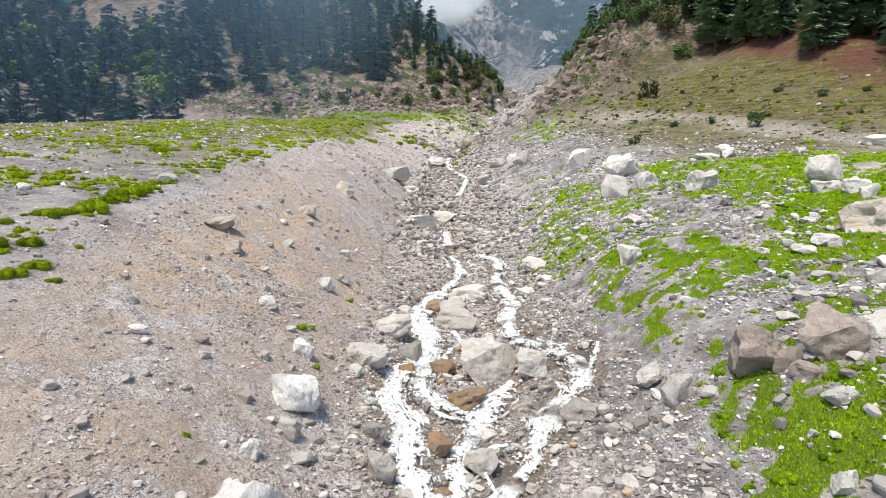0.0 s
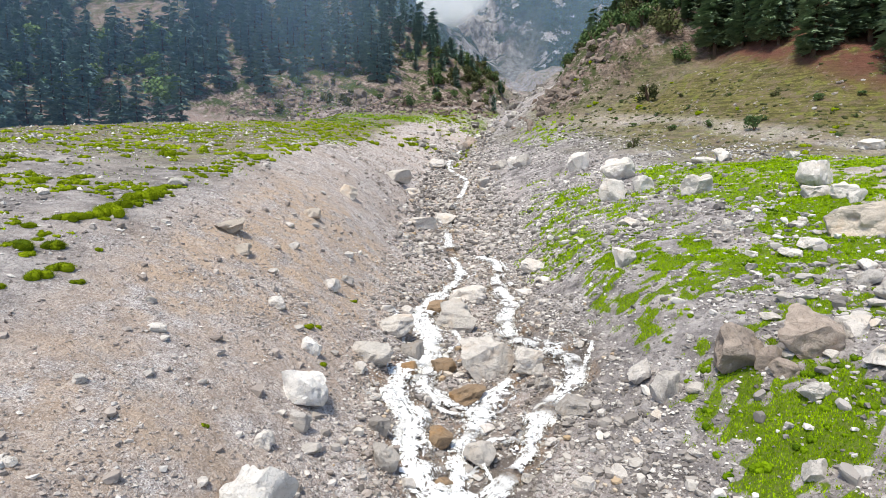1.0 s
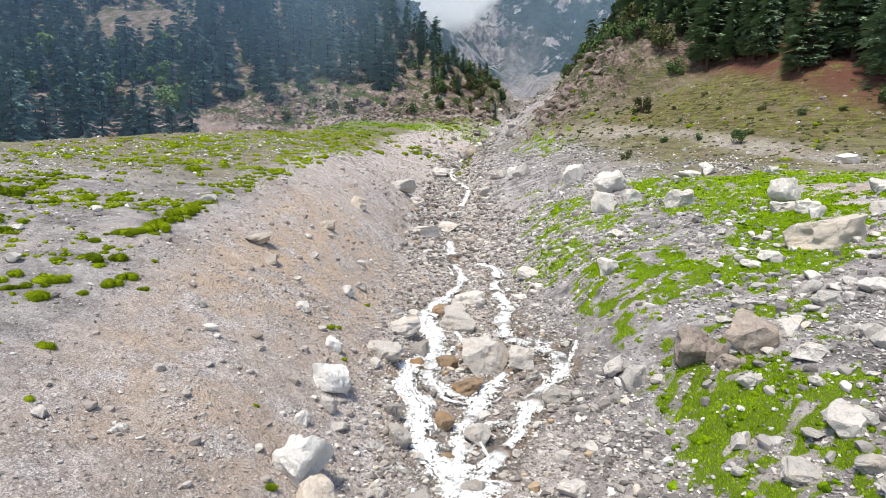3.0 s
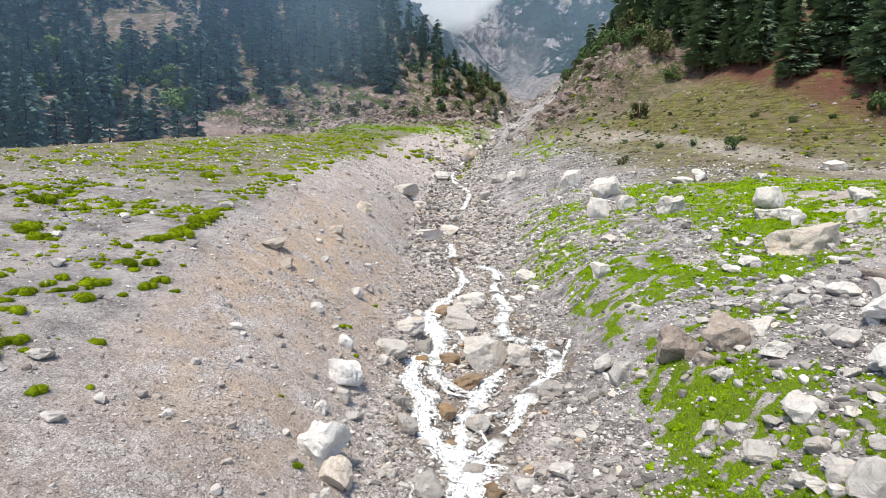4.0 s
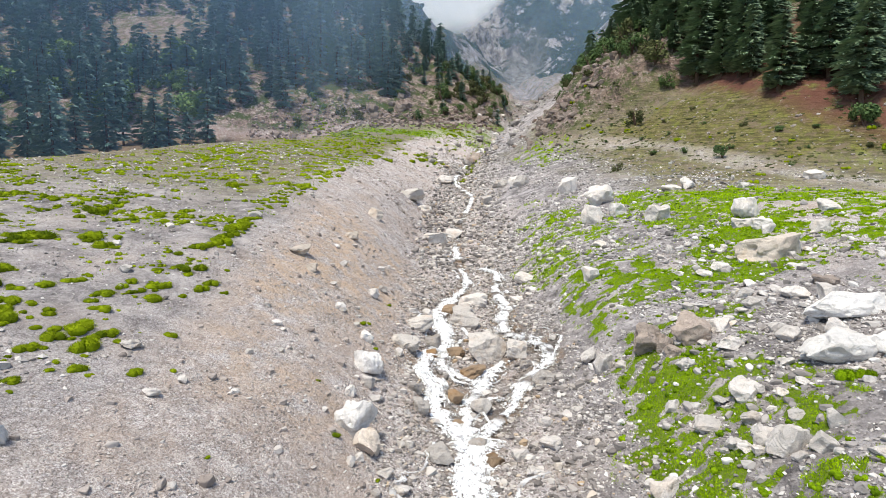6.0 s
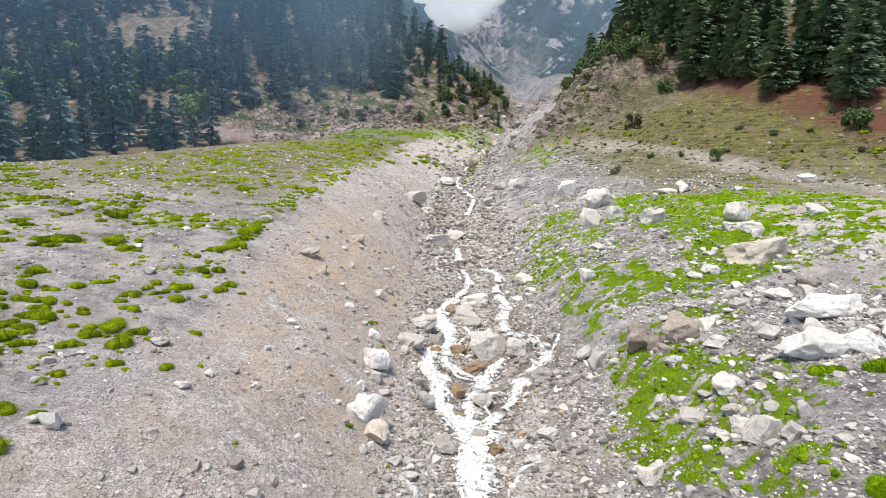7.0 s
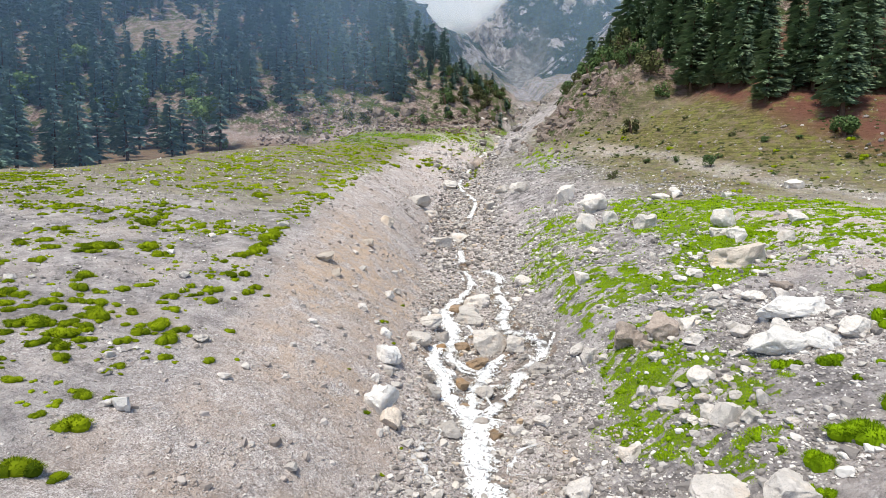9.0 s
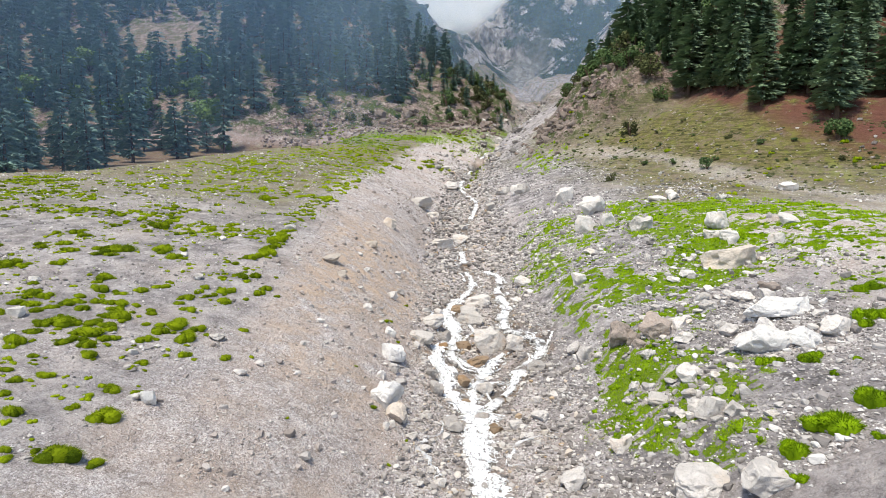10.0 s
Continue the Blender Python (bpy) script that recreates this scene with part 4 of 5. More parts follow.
def bank_density(x, y):
    u = across(x, y)
    return (0.22 + 1.3 * np.clip(fbm(x / 2.0, y / 3.0, 4, 301), 0, 1)) * (1 - 0.55 * smoothstep(-2, -9, u)) * smoothstep(-14, -9, u) * smoothstep(-1.5, -3.2, u)


def meadow_density(x, y):
    u = across(x, y)
    drift = np.clip(0.35 + 1.5 * fbm(x / 3.5, y / 3.5, 3, 311), 0, 1)
    train = smoothstep(4.5, 1.5, np.hypot((x - 13.5) * 0.7, (y - 14) * 0.45)) + 0.6 * smoothstep(5, 1.5, np.hypot((x - 8) * 0.9, (y - 4) * 0.8)) + 0.6 * smoothstep(4, 1, np.hypot((x - 15) * 0.7, (y - 24) * 0.5))
    bare = 1 - 0.55 * smoothstep(0.30, 0.55, meadow_cover(x, y) + turf_break(x, y))
    return np.clip(drift * smoothstep(2.8, 5, u) * smoothstep(30, 18, u) * smoothstep(62, 48, y) * (1 - 0.72 * smoothstep(0.30, 0.55, meadow_cover(x, y) + turf_break(x, y))) + train * bare, 0, 1)


def fan_density(x, y):
    u = across(x, y)
    return smoothstep(-10, -13, u) * (0.22 + np.clip(1.6 * fbm(x / 4, y / 3, 3, 321), 0, 1)) * smoothstep(2, -2, past_rim(x, y))


OCTA = np.array([(1, 0, 0), (-1, 0, 0), (0, 1, 0), (0, -1, 0), (0, 0, 1), (0, 0, -1)], float) * 0.5
OCTA_F = np.array([(0, 2, 4), (2, 1, 4), (1, 3, 4), (3, 0, 4), (2, 0, 5), (1, 2, 5), (3, 1, 5), (0, 3, 5)])
TINY = [(OCTA * 1.15 + np.random.default_rng(590 + k).uniform(-0.16, 0.16, (6, 3)), OCTA_F) for k in range(16)]
SMALL = [rock_shape(500 + k, 1, 7, 0.0) for k in range(14)]
MEDIUM = [rock_shape(520 + k, 2, 9, 0.06) for k in range(14)]


def scree(name, seed, count, x_range, y_range, density, low, high, shapes, material, label, power=2.2, grow=0.0, flat=(0.4, 0.8)):
    rng = np.random.default_rng(seed)
    x, y = settle(rng, count, x_range, y_range, density)
    size = sizes(rng, len(x), low, high, power) * (1 + grow * np.maximum(y - 20, 0))
    return tagged(new(name, scatter_mesh(name, shapes, x, y, size, rng, material, flat, 0.3)), label, "stones", kind="stuff")


scree("stream_cobbles", 1, 11000, (-4, 6), (2, 42), bed_density, 0.08, 0.38, MEDIUM, STONES_WET, "grey and rusty cobbles packed along the stream bed", 2.7)
scree("gully_cobbles", 2, 14000, (-7, 9), (40, 100), bed_density, 0.14, 0.65, SMALL, STONES_WET, "angular grey rubble filling the upper gully", 2.3)
scree("stream_pebbles", 3, 20000, (-4.5, 6.5), (2, 36), bed_density, 0.05, 0.15, TINY, STONES, "small grey pebbles between the cobbles")
scree("bank_stones", 4, 13000, (-14, 0), (0, 60), bank_density, 0.07, 0.36, MEDIUM, STONES_BROWN, "brownish stones strewn over the gravel bank", 2.8, 0.012)
scree("bank_pebbles", 5, 85000, (-14, 0), (0, 36), bank_density, 0.045, 0.14, TINY, STONES_BROWN, "fine brown and grey pebbles on the gravel bank", 2.4, 0.01)
scree("meadow_stones", 6, 15000, (3, 32), (0, 62), meadow_density, 0.10, 0.5, MEDIUM, STONES, "white limestone rubble scattered over the meadow", 2.5, 0.008)
scree("meadow_pebbles", 7, 22000, (3, 26), (0, 42), meadow_density, 0.05, 0.17, TINY, STONES, "small pale stones between the grass", 2.2, 0.01)
scree("fan_stones", 8, 46000, (-45, -10), (-2, 75), fan_density, 0.05, 0.28, TINY, STONES, "grey stones lying on the thinly grassed fan", 2.8, 0.01)
scree("slope_stones", 9, 3500, (12, 70), (42, 110), lambda x, y: smoothstep(-4, 1, right_of_foot(x, y)) * smoothstep(20, 8, right_of_foot(x, y)) * 0.6, 0.12, 0.6, SMALL, STONES_BROWN, "scattered stones on the pasture slope", 2.6)
scree("head_rubble", 15, 5200, (-12, 40), (92, 240), lambda x, y: smoothstep(11, 3, np.abs(across(x, y))) * (0.3 + 0.7 * smoothstep(0.1, 0.5, fbm(x / 5, y / 5, 3, 331) + 0.3)), 0.35, 2.2, SMALL, STONES_WET, "grey rubble choking the upper valley", 2.4)
scree("foot_rubble", 10, 5000, (-45, 14), (96, 150), lambda x, y: smoothstep(-8, 0, y - np.interp(x, *FOOT_LEFT)) * smoothstep(14, 6, y - np.interp(x, *FOOT_LEFT)), 0.3, 1.5, SMALL, STONES_RED, "reddish rubble along the foot of the cliff", 2.4)

scree("slope_gravel", 16, 100000, (3, 19), (1, 50), lambda x, y: smoothstep(2.4, 3.6, across(x, y)) * np.maximum(smoothstep(12, 8, across(x, y)), smoothstep(17, 14, y)) * np.clip(0.45 + 0.9 * fbm(x / 2.5, y / 2.5, 3, 341), 0.05, 1) * smoothstep(0.50, 0.25, meadow_cover(x, y) + turf_break(x, y)), 0.05, 0.2, TINY, STONES, "grey gravel sliding from the meadow to the stream", 2.4, 0.012)

scree("terrace_gravel", 17, 26000, (5, 48), (40, 100), lambda x, y: smoothstep(4, -3, right_of_foot(x, y)) * smoothstep(2.5, 4.5, across(x, y)) * np.clip(0.4 + 0.9 * fbm(x / 3.5, y / 3.5, 3, 351), 0.08, 1) * smoothstep(0.45, 0.2, meadow_cover(x, y)), 0.10, 0.36, TINY, STONES, "grey gravel strewn below the pasture", 2.4, 0.004)

scree("upper_bank_stones", 18, 14000, (-17, 3), (56, 122), lambda x, y: np.clip(0.45 + 0.9 * fbm(x / 3, y / 4, 3, 361), 0.1, 1) * smoothstep(-15, -12, across(x, y)) * smoothstep(-2, -4, across(x, y)) * smoothstep(124, 112, y), 0.09, 0.30, TINY, STONES_BROWN, "brown stones on the upper gravel bank", 2.6, 0.004)

# single stones that stand out from the rubble
SINGLE = [mesh_of("stone", *rock_shape(560 + k, 3, 12, 0.07), ROCK_PALE, smooth=True, sharp=24) for k in range(10)]


def single_stones(seed, count, x_range, y_range, density, low, high, label, group):
    rng = np.random.default_rng(seed)
    x, y = settle(rng, count * 6, x_range, y_range, density)
    for px, py in list(zip(x, y))[:count]:
        s = float(sizes(rng, 1, low, high)[0])
        ob = new("stone", SINGLE[int(rng.integers(0, len(SINGLE)))])
        high_s = s * rng.uniform(0.4, 0.7)
        ob.matrix_world = pose(px, py, float(ground_z(px, py)[0]) + high_s * 0.28, rng.uniform(-15, 15), rng.uniform(-15, 15), rng.uniform(0, 360)) @ Matrix.Diagonal((s * 1.1, s * 0.85, high_s, 1))
        tagged(ob, label, "stone", group)


single_stones(11, 190, (4, 26), (3, 52), meadow_density, 0.24, 0.6, "pale angular stone lying in the grass", "stones in the meadow")
single_stones(12, 70, (-3.5, 5.5), (4, 75), bed_density, 0.3, 0.7, "grey stone in the stream bed", "stones in the stream bed")
single_stones(13, 45, (-11, -2), (2, 45), bank_density, 0.25, 0.55, "light stone on the gravel bank", "stones on the gravel bank")
single_stones(14, 25, (-34, -12), (0, 55), fan_density, 0.3, 0.7, "light stone among the turf cushions", "stones on the fan")


# ---- water ----
def stream(name, courses, label):
    """Sheets of broken water that follow their courses over the stones, with thinner runnels beside them."""
    verts, faces, edges, sides, runs, thick, start = [], [], [], [], [], [], 0
    across_n = 9
    for seed, (course, wide, runnels) in enumerate(courses):
        pts = np.array(COURSES[course], float)
        run = np.concatenate([[0], np.cumsum(np.hypot(*np.diff(pts, axis=0).T))])
        s = np.arange(0, run[-1], 0.11)
        n = len(s)
        for strand in range(1 + runnels):
            key = 600 + 20 * seed + strand
            px, py = curve(s, run, pts[:, 0]), curve(s, run, pts[:, 1])
            tx, ty = np.gradient(px), np.gradient(py)
            ln = np.hypot(tx, ty)
            nx, ny = -ty / ln, tx / ln
            room = smoothstep(0, 1.2, s) * smoothstep(0, 1.2, run[-1] - s)
            if strand == 0:
                wander = 0.10 * room * fbm(s / 0.9, s * 0 + 3.1, 3, key)
                half = wide(py) * np.clip(1 + 0.9 * fbm(s / 1.1, s * 0 + 7.7, 3, key + 7), 0.45, 1.8)
            else:
                wander = room * (1 if strand % 2 else -1) * wide(py) * (1.1 + 1.4 * fbm(s / 1.6, s * 0 + 3.1, 3, key))
                half = 0.13 * np.clip(1 + 2.0 * fbm(s / 0.9, s * 0 + 7.7, 3, key + 7), 0.1, 2)
            px, py = px + nx * wander, py + ny * wander
            level = ground_z(px, py) + 0.16
            level = np.convolve(np.pad(level, 3, mode="edge"), np.ones(7) / 7, mode="valid")
            fall = 0.07 * fbm(s / 0.45, s * 0 + 1.3, 3, key + 11) - 0.02 * (strand > 0)
            for a in np.linspace(-1, 1, across_n):
                w = half * (1 + 0.45 * fbm(s / 0.3, s * 0 + 9 * np.sign(a), 3, key + 13))
                x, y = px + nx * a * w, py + ny * a * w
                z = level + fall + 0.13 * fbm(x * 2.6, y * 2.6, 4, 680) - 0.14 * abs(a) ** 3
                verts.append(np.stack([x, y, z], -1))
                edges.append(np.full(n, 1 - abs(a) ** 2))
                sides.append(a * w * 2.2 + 5 * seed)
                runs.append(s + 13.7 * strand)
                thick.append((np.where(py > 41, smoothstep(-0.25, 0.2, fbm(s / 2.2, s * 0 + 8.1, 3, key + 23)), 1.0) if course in ("main", "lower") else smoothstep(-0.55, 0.05, fbm(s / 0.8, s * 0 + 4.4, 3, key + 19))) if strand == 0 else smoothstep(-0.1, 0.5, fbm(s / 1.3, s * 0 + 2.2, 3, key + 17)))
            i = np.arange(n - 1)
            for c in range(across_n - 1):
                q = start + c * n + i
                faces.append(np.stack([q, q + 1, q + n + 1, q + n], -1))
            start += across_n * n
    me = mesh_of(name, np.concatenate(verts), np.concatenate(faces), WATER, smooth=True)
    paint(me, "edge", np.concatenate(edges))
    paint(me, "side", np.concatenate(sides))
    paint(me, "run", np.concatenate(runs))
    paint(me, "dense", np.concatenate(thick))
    return tagged(new(name, me), label, "water", kind="structure")


stream("water", [("main", lambda y: 0.48 + 0.34 * (y < 32) - 0.08 * (y > 45) + 0.003 * np.maximum(y - 60, 0), 2), ("middle", lambda y: 0.56 + 0 * y, 2), ("right", lambda y: 0.55 + 0 * y, 4), ("cross", lambda y: 0.62 + 0 * y, 1), ("lower", lambda y: 1.25 + 0.75 * smoothstep(7, 10, y), 2)],
       "white foaming mountain stream tumbling over rocks")


def foam(seed, per_metre):
    """Flecks and clots of foam along the water's courses."""
    rng = np.random.default_rng(seed)
    xs_f, ys_f = [], []
    for course in COURSES.values():
        pts = np.array(course, float)
        run = np.concatenate([[0], np.cumsum(np.hypot(*np.diff(pts, axis=0).T))])
        s = rng.uniform(0, run[-1], int(per_metre * min(run[-1], 60)))
        xs_f.append(curve(s, run, pts[:, 0]) + rng.normal(0, 0.24, len(s)))
        ys_f.append(curve(s, run, pts[:, 1]) + rng.normal(0, 0.15, len(s)))
    x, y = np.concatenate(xs_f), np.concatenate(ys_f)
    keep = (y > 2) & (fbm(x * 1.2, y * 0.6, 3, 691) > -0.05)
    x, y = x[keep], y[keep]
    me = scatter_mesh("foam", TINY, x, y, sizes(rng, len(x), 0.05, 0.16, 2.0), rng, FOAM, (0.4, 0.8), -0.7)
    return tagged(new("foam", me), "white foam flecks thrown up by the stream", "foam", kind="stuff")


foam(61, 75)


# ---- grasses ----
def blades(rng, x, y, z, height, spread, width, lean=1.1):
    """Grass blades as slim triangles, rooted at the given places."""
    n = len(x)
    a, b = rng.uniform(0, 2 * math.pi, n), rng.uniform(0, 2 * math.pi, n)
    bx, by = np.cos(b) * width / 2, np.sin(b) * width / 2
    h = height * rng.uniform(0.6, 1.25, n)
    out = h * lean * rng.uniform(0.1, 1.0, n)
    v = np.stack([np.stack([x - bx, y - by, z - 0.02], -1), np.stack([x + bx, y + by, z - 0.02], -1), np.stack([x + np.cos(a) * out, y + np.sin(a) * out, z + h], -1)], 1)
    return v.reshape(-1, 3), np.arange(3 * n).reshape(-1, 3)


def meadow_grass(name, seed, count, x_range, y_range, cover, height, width, label, level=0.36):
    rng = np.random.default_rng(seed)
    x, y = rng.uniform(*x_range, count), rng.uniform(*y_range, count)
    grown = cover(x, y)
    keep = (grown + turf_break(x, y) > rng.uniform(level, level + 0.15, count)) & (grown > 0.06)
    x, y = x[keep], y[keep]
    far = 1 + 0.02 * np.maximum(y - 15, 0)
    lush = 0.55 + 0.9 * value_noise(x / 1.3, y / 1.3, 405)
    v, f = blades(rng, x, y, ground_z(x, y), height * far * lush, 0, width * far)
    return tagged(new(name, mesh_of(name, v, f, TURF)), label, "grass", kind="stuff")


meadow_grass("meadow_grass", 21, 480000, (4, 30), (1, 30), meadow_cover, 0.05, 0.042, "bright green mountain grass between the stones")
meadow_grass("upper_meadow_grass", 22, 150000, (4, 34), (28, 100), meadow_cover, 0.07, 0.075, "bright green grass on the upper meadow")
meadow_grass("fan_turf", 23, 80000, (-48, 12), (5, 125), lambda x, y: fan_cover(x, y) * smoothstep(3, -2, past_rim(x, y)), 0.07, 0.08, "short yellow-green turf on the stony fan", 0.40)


def cushion(seed, count=1500):
    """A dense low cushion of grass about 1 m across, of several lobes."""
    rng = np.random.default_rng(seed)
    lobes = [(rng.uniform(-0.26, 0.26), rng.uniform(-0.22, 0.22), rng.uniform(0.14, 0.27)) for _ in range(6)]
    vs = []
    for lx, ly, r in lobes:
        n = count // len(lobes)
        a, q = rng.uniform(0, 2 * math.pi, n), np.sqrt(rng.uniform(0, 1, n))
        x, y = lx + r * q * np.cos(a), ly + r * q * np.sin(a)
        dome = 0.72 * r * np.sqrt(1 - 0.92 * q * q)
        reach = rng.uniform(0.045, 0.10, n)
        side = rng.uniform(0, 2 * math.pi, n)
        w = rng.uniform(0.006, 0.013, n) * (1 + 1.6 * (count < 200))
        root = np.stack([x, y, np.maximum(dome - 0.05, 0)], -1)
        tip = root + np.stack([np.cos(a) * q * reach * 1.3, np.sin(a) * q * reach * 1.3, reach * (0.85 - 0.55 * q)], -1)
        sx = np.stack([np.cos(side) * w, np.sin(side) * w, 0 * side], -1)
        vs.append(np.stack([root - sx, root + sx, tip], 1).reshape(-1, 3))
    v = np.concatenate(vs)
    f = [np.arange(len(v)).reshape(-1, 3)]
    for lx, ly, r in lobes:
        bv, bf = ICO[2 if count > 200 else 1]
        lump = 1 + 0.10 * noise3(bv * 2.5 + lx * 40, seed % 50)[:, None]
        f.append(bf + len(v))
        v = np.concatenate([v, bv * lump * (r * 0.9, r * 0.9, r * 0.62) + (lx, ly, 0.0)])
    return v, np.concatenate(f)


CUSHIONS = [mesh_of("grass_tuft", *cushion(700 + k), TUFT) for k in range(8)]


GREEN_CUSHIONS = [mesh_of("grass_tuft", *cushion(720 + k, 2400), MOSS) for k in range(4)]


def tuft(x, y, size, rng, label, group, meshes=None):
    meshes = meshes or CUSHIONS
    ob = new("grass_tuft", meshes[int(rng.integers(0, len(meshes)))])
    ob.matrix_world = pose(x, y, float(ground_z(x, y)[0]) - 0.01, 0, 0, rng.uniform(0, 360)) @ Matrix.Diagonal((size * rng.uniform(0.9, 1.3), size * rng.uniform(0.75, 1.0), size * rng.uniform(1.0, 1.4), 1))
    return tagged(ob, label, "grass tuft", group)


tuft_rng = np.random.default_rng(31)
NEAR_CUSHIONS = [
    (-11.0, -0.6, 1.08), (-11.1, 1.7, 1.02), (-13.2, 0.8, 0.8), (-12.2, -0.9, 0.37), (-15.1, 3.1, 0.45), (-14.0, 3.4, 0.62), (-14.4, 2.5, 0.61), (-11.8, 3.3, 0.68), (-11.0, 3.4, 0.51), (-12.0, 5.7, 0.56), (-12.1, 5.1, 0.46),
    (-11.0, 7.0, 0.61), (-9.7, 7.5, 0.57), (-11.6, 8.2, 1.1), (-12.7, 8.4, 0.82), (-12.8, 7.5, 0.69), (-12.4, 9.4, 1.04), (-11.5, 9.4, 0.79), (-14.2, 6.0, 0.87), (-13.8, 5.4, 0.66), (-14.9, 6.0, 0.63), (-14.8, 7.1, 1.21),
    (-16.1, 7.4, 1.35), (-14.4, 7.9, 0.72), (-13.8, 7.1, 0.6), (-14.6, 9.1, 0.96), (-15.2, 10.4, 0.78), (-16.2, 10.3, 0.68), (-16.4, 9.3, 0.67), (-15.1, 4.5, 0.47), (-16.3, 5.3, 0.99)]
UPPER_CUSHIONS = [
    (-16.9, 11.7, 0.95), (-17.6, 13.0, 1.12), (-15.3, 12.2, 0.83), (-14.8, 13.1, 0.67), (-13.2, 12.3, 0.81), (-12.6, 10.9, 0.66), (-11.6, 12.9, 1.0), (-12.0, 14.0, 0.72), (-13.0, 13.2, 0.59), (-13.0, 13.9, 0.68), (-10.0, 10.6, 0.43),
    (-10.6, 14.8, 0.78), (-10.5, 15.6, 0.75), (-12.0, 16.1, 0.85), (-11.4, 16.7, 0.85), (-12.9, 17.9, 0.65), (-12.5, 19.2, 0.85), (-12.7, 15.5, 0.55), (-18.9, 10.1, 0.83), (-18.4, 10.1, 0.7), (-18.9, 9.0, 0.8), (-18.3, 9.0, 0.8),
    (-22.4, 13.4, 1.35), (-19.0, 17.3, 1.5), (-19.3, 16.8, 1.2), (-16.1, 17.6, 1.2), (-17.2, 18.5, 1.2), (-19.7, 23.0, 1.2), (-16.7, 23.9, 0.95), (-17.0, 36.7, 1.4), (-15.9, 25.8, 0.82)]
for x, y, size in NEAR_CUSHIONS + UPPER_CUSHIONS:
    tuft(x, y, size * 1.2, tuft_rng, "bright green grass cushion on grey gravel", "grass cushions on the fan")
    for k in range(int(tuft_rng.integers(1, 4))):
        tuft(x + float(tuft_rng.uniform(-1.0, 1.0)), y + float(tuft_rng.uniform(-0.7, 0.9)), size * float(tuft_rng.uniform(0.35, 0.7)), tuft_rng, "small grass cushion beside a larger one", "grass cushions on the fan")
for y in np.arange(19.6, 26.6, 0.55):
    tuft(float(-12.25 + tuft_rng.normal(0, 0.22)), float(y), float(tuft_rng.uniform(0.75, 1.25)), tuft_rng, "bright green grass cushion on the rim of the gravel bank", "grass cushions on the rim")
for x, y, size in [(-3.8, 17.5, 0.35), (-4.7, 19.4, 0.55), (-4.4, 19.9, 0.4), (-4.1, 9.2, 0.5), (-3.9, 24.6, 0.4), (-2.6, 8.0, 0.3), (-6.6, 5.0, 0.25), (-5.2, 11.8, 0.3), (4.9, 31.8, 0.5), (-3.1, 5.8, 0.3)]:
    tuft(x, y, size, tuft_rng, "small green grass tuft beside a rock", "grass tufts on the gravel bank")
for x, y, size in [(11.0, 2.7, 1.7), (9.6, 1.9, 1.15), (9.1, 0.9, 0.6), (8.8, 1.3, 0.6), (12.7, 3.1, 1.4), (11.5, 1.3, 0.6), (17.5, 10.9, 1.5), (18.3, 10.6, 1.2), (17.0, 10.3, 0.9), (11.7, 8.3, 1.0), (12.3, 8.2, 0.8), (13.1, 7.7, 1.1), (13.6, 8.0, 0.8), (20.3, 14.8, 1.3), (19.6, 14.6, 1.0), (13.0, 5.9, 0.5), (9.9, 4.2, 0.35), (11.9, 6.0, 0.4), (14.5, 6.8, 0.55)]:
    tuft(x, y, size, tuft_rng, "round green grass bush beside the rubble", "grass bushes below the meadow", GREEN_CUSHIONS).scale.z *= 1.35


def tuft_density(x, y):
    u = across(x, y)
    clump = np.clip(0.10 + 1.9 * fbm(x / 4.2, y / 2.6, 3, 421), 0, 1) + 0.10 * smoothstep(20, 45, y)
    rim = 0.4 * smoothstep(1.2, 0.4, np.abs(u + 13.0)) * smoothstep(26, 30, y) * smoothstep(75, 55, y)
    return np.clip(smoothstep(-11.5, -13.0, u) * clump + rim, 0, 1) * smoothstep(0, -3, past_rim(x, y))


for k in range(34):
    tuft(float(tuft_rng.normal(-15.2, 1.3)), float(tuft_rng.normal(8.6, 1.9)), float(tuft_rng.uniform(0.35, 0.95)), tuft_rng, "bright green grass cushion in a dense cluster", "grass cushions on the fan")
tx, ty = settle(tuft_rng, 330, (-40, -19.5), (9, 26), tuft_density)
for x, y in list(zip(tx, ty))[:45]:
    tuft(x, y, float(tuft_rng.uniform(0.5, 1.1)), tuft_rng, "yellow-green grass cushion on grey gravel", "grass cushions on the fan")


def cushion_field(name, seed, count, x_range, y_range, density, low, high, label, material=TUFT):
    """Cushions too many and far to count, as one mesh."""
    rng = np.random.default_rng(seed)
    x, y = settle(rng, count, x_range, y_range, density)
    z = ground_z(x, y)
    shapes = [cushion(740 + k, 80) for k in range(5)]
    vs, fs, start = [], [], 0
    for k, (px, py, pz) in enumerate(zip(x, y, z)):
        v, f = shapes[k % 5]
        s, a = rng.uniform(low, high), rng.uniform(0, 6.28)
        c, d = math.cos(a), math.sin(a)
        w = v * (s * 1.2, s, s * 1.4)
        vs.append(np.stack([c * w[:, 0] - d * w[:, 1] + px, d * w[:, 0] + c * w[:, 1] + py, w[:, 2] + pz], -1))
        fs.append(f + start)
        start += len(v)
    return tagged(new(name, mesh_of(name, np.concatenate(vs), np.concatenate(fs), material)), label, "grass", kind="stuff")


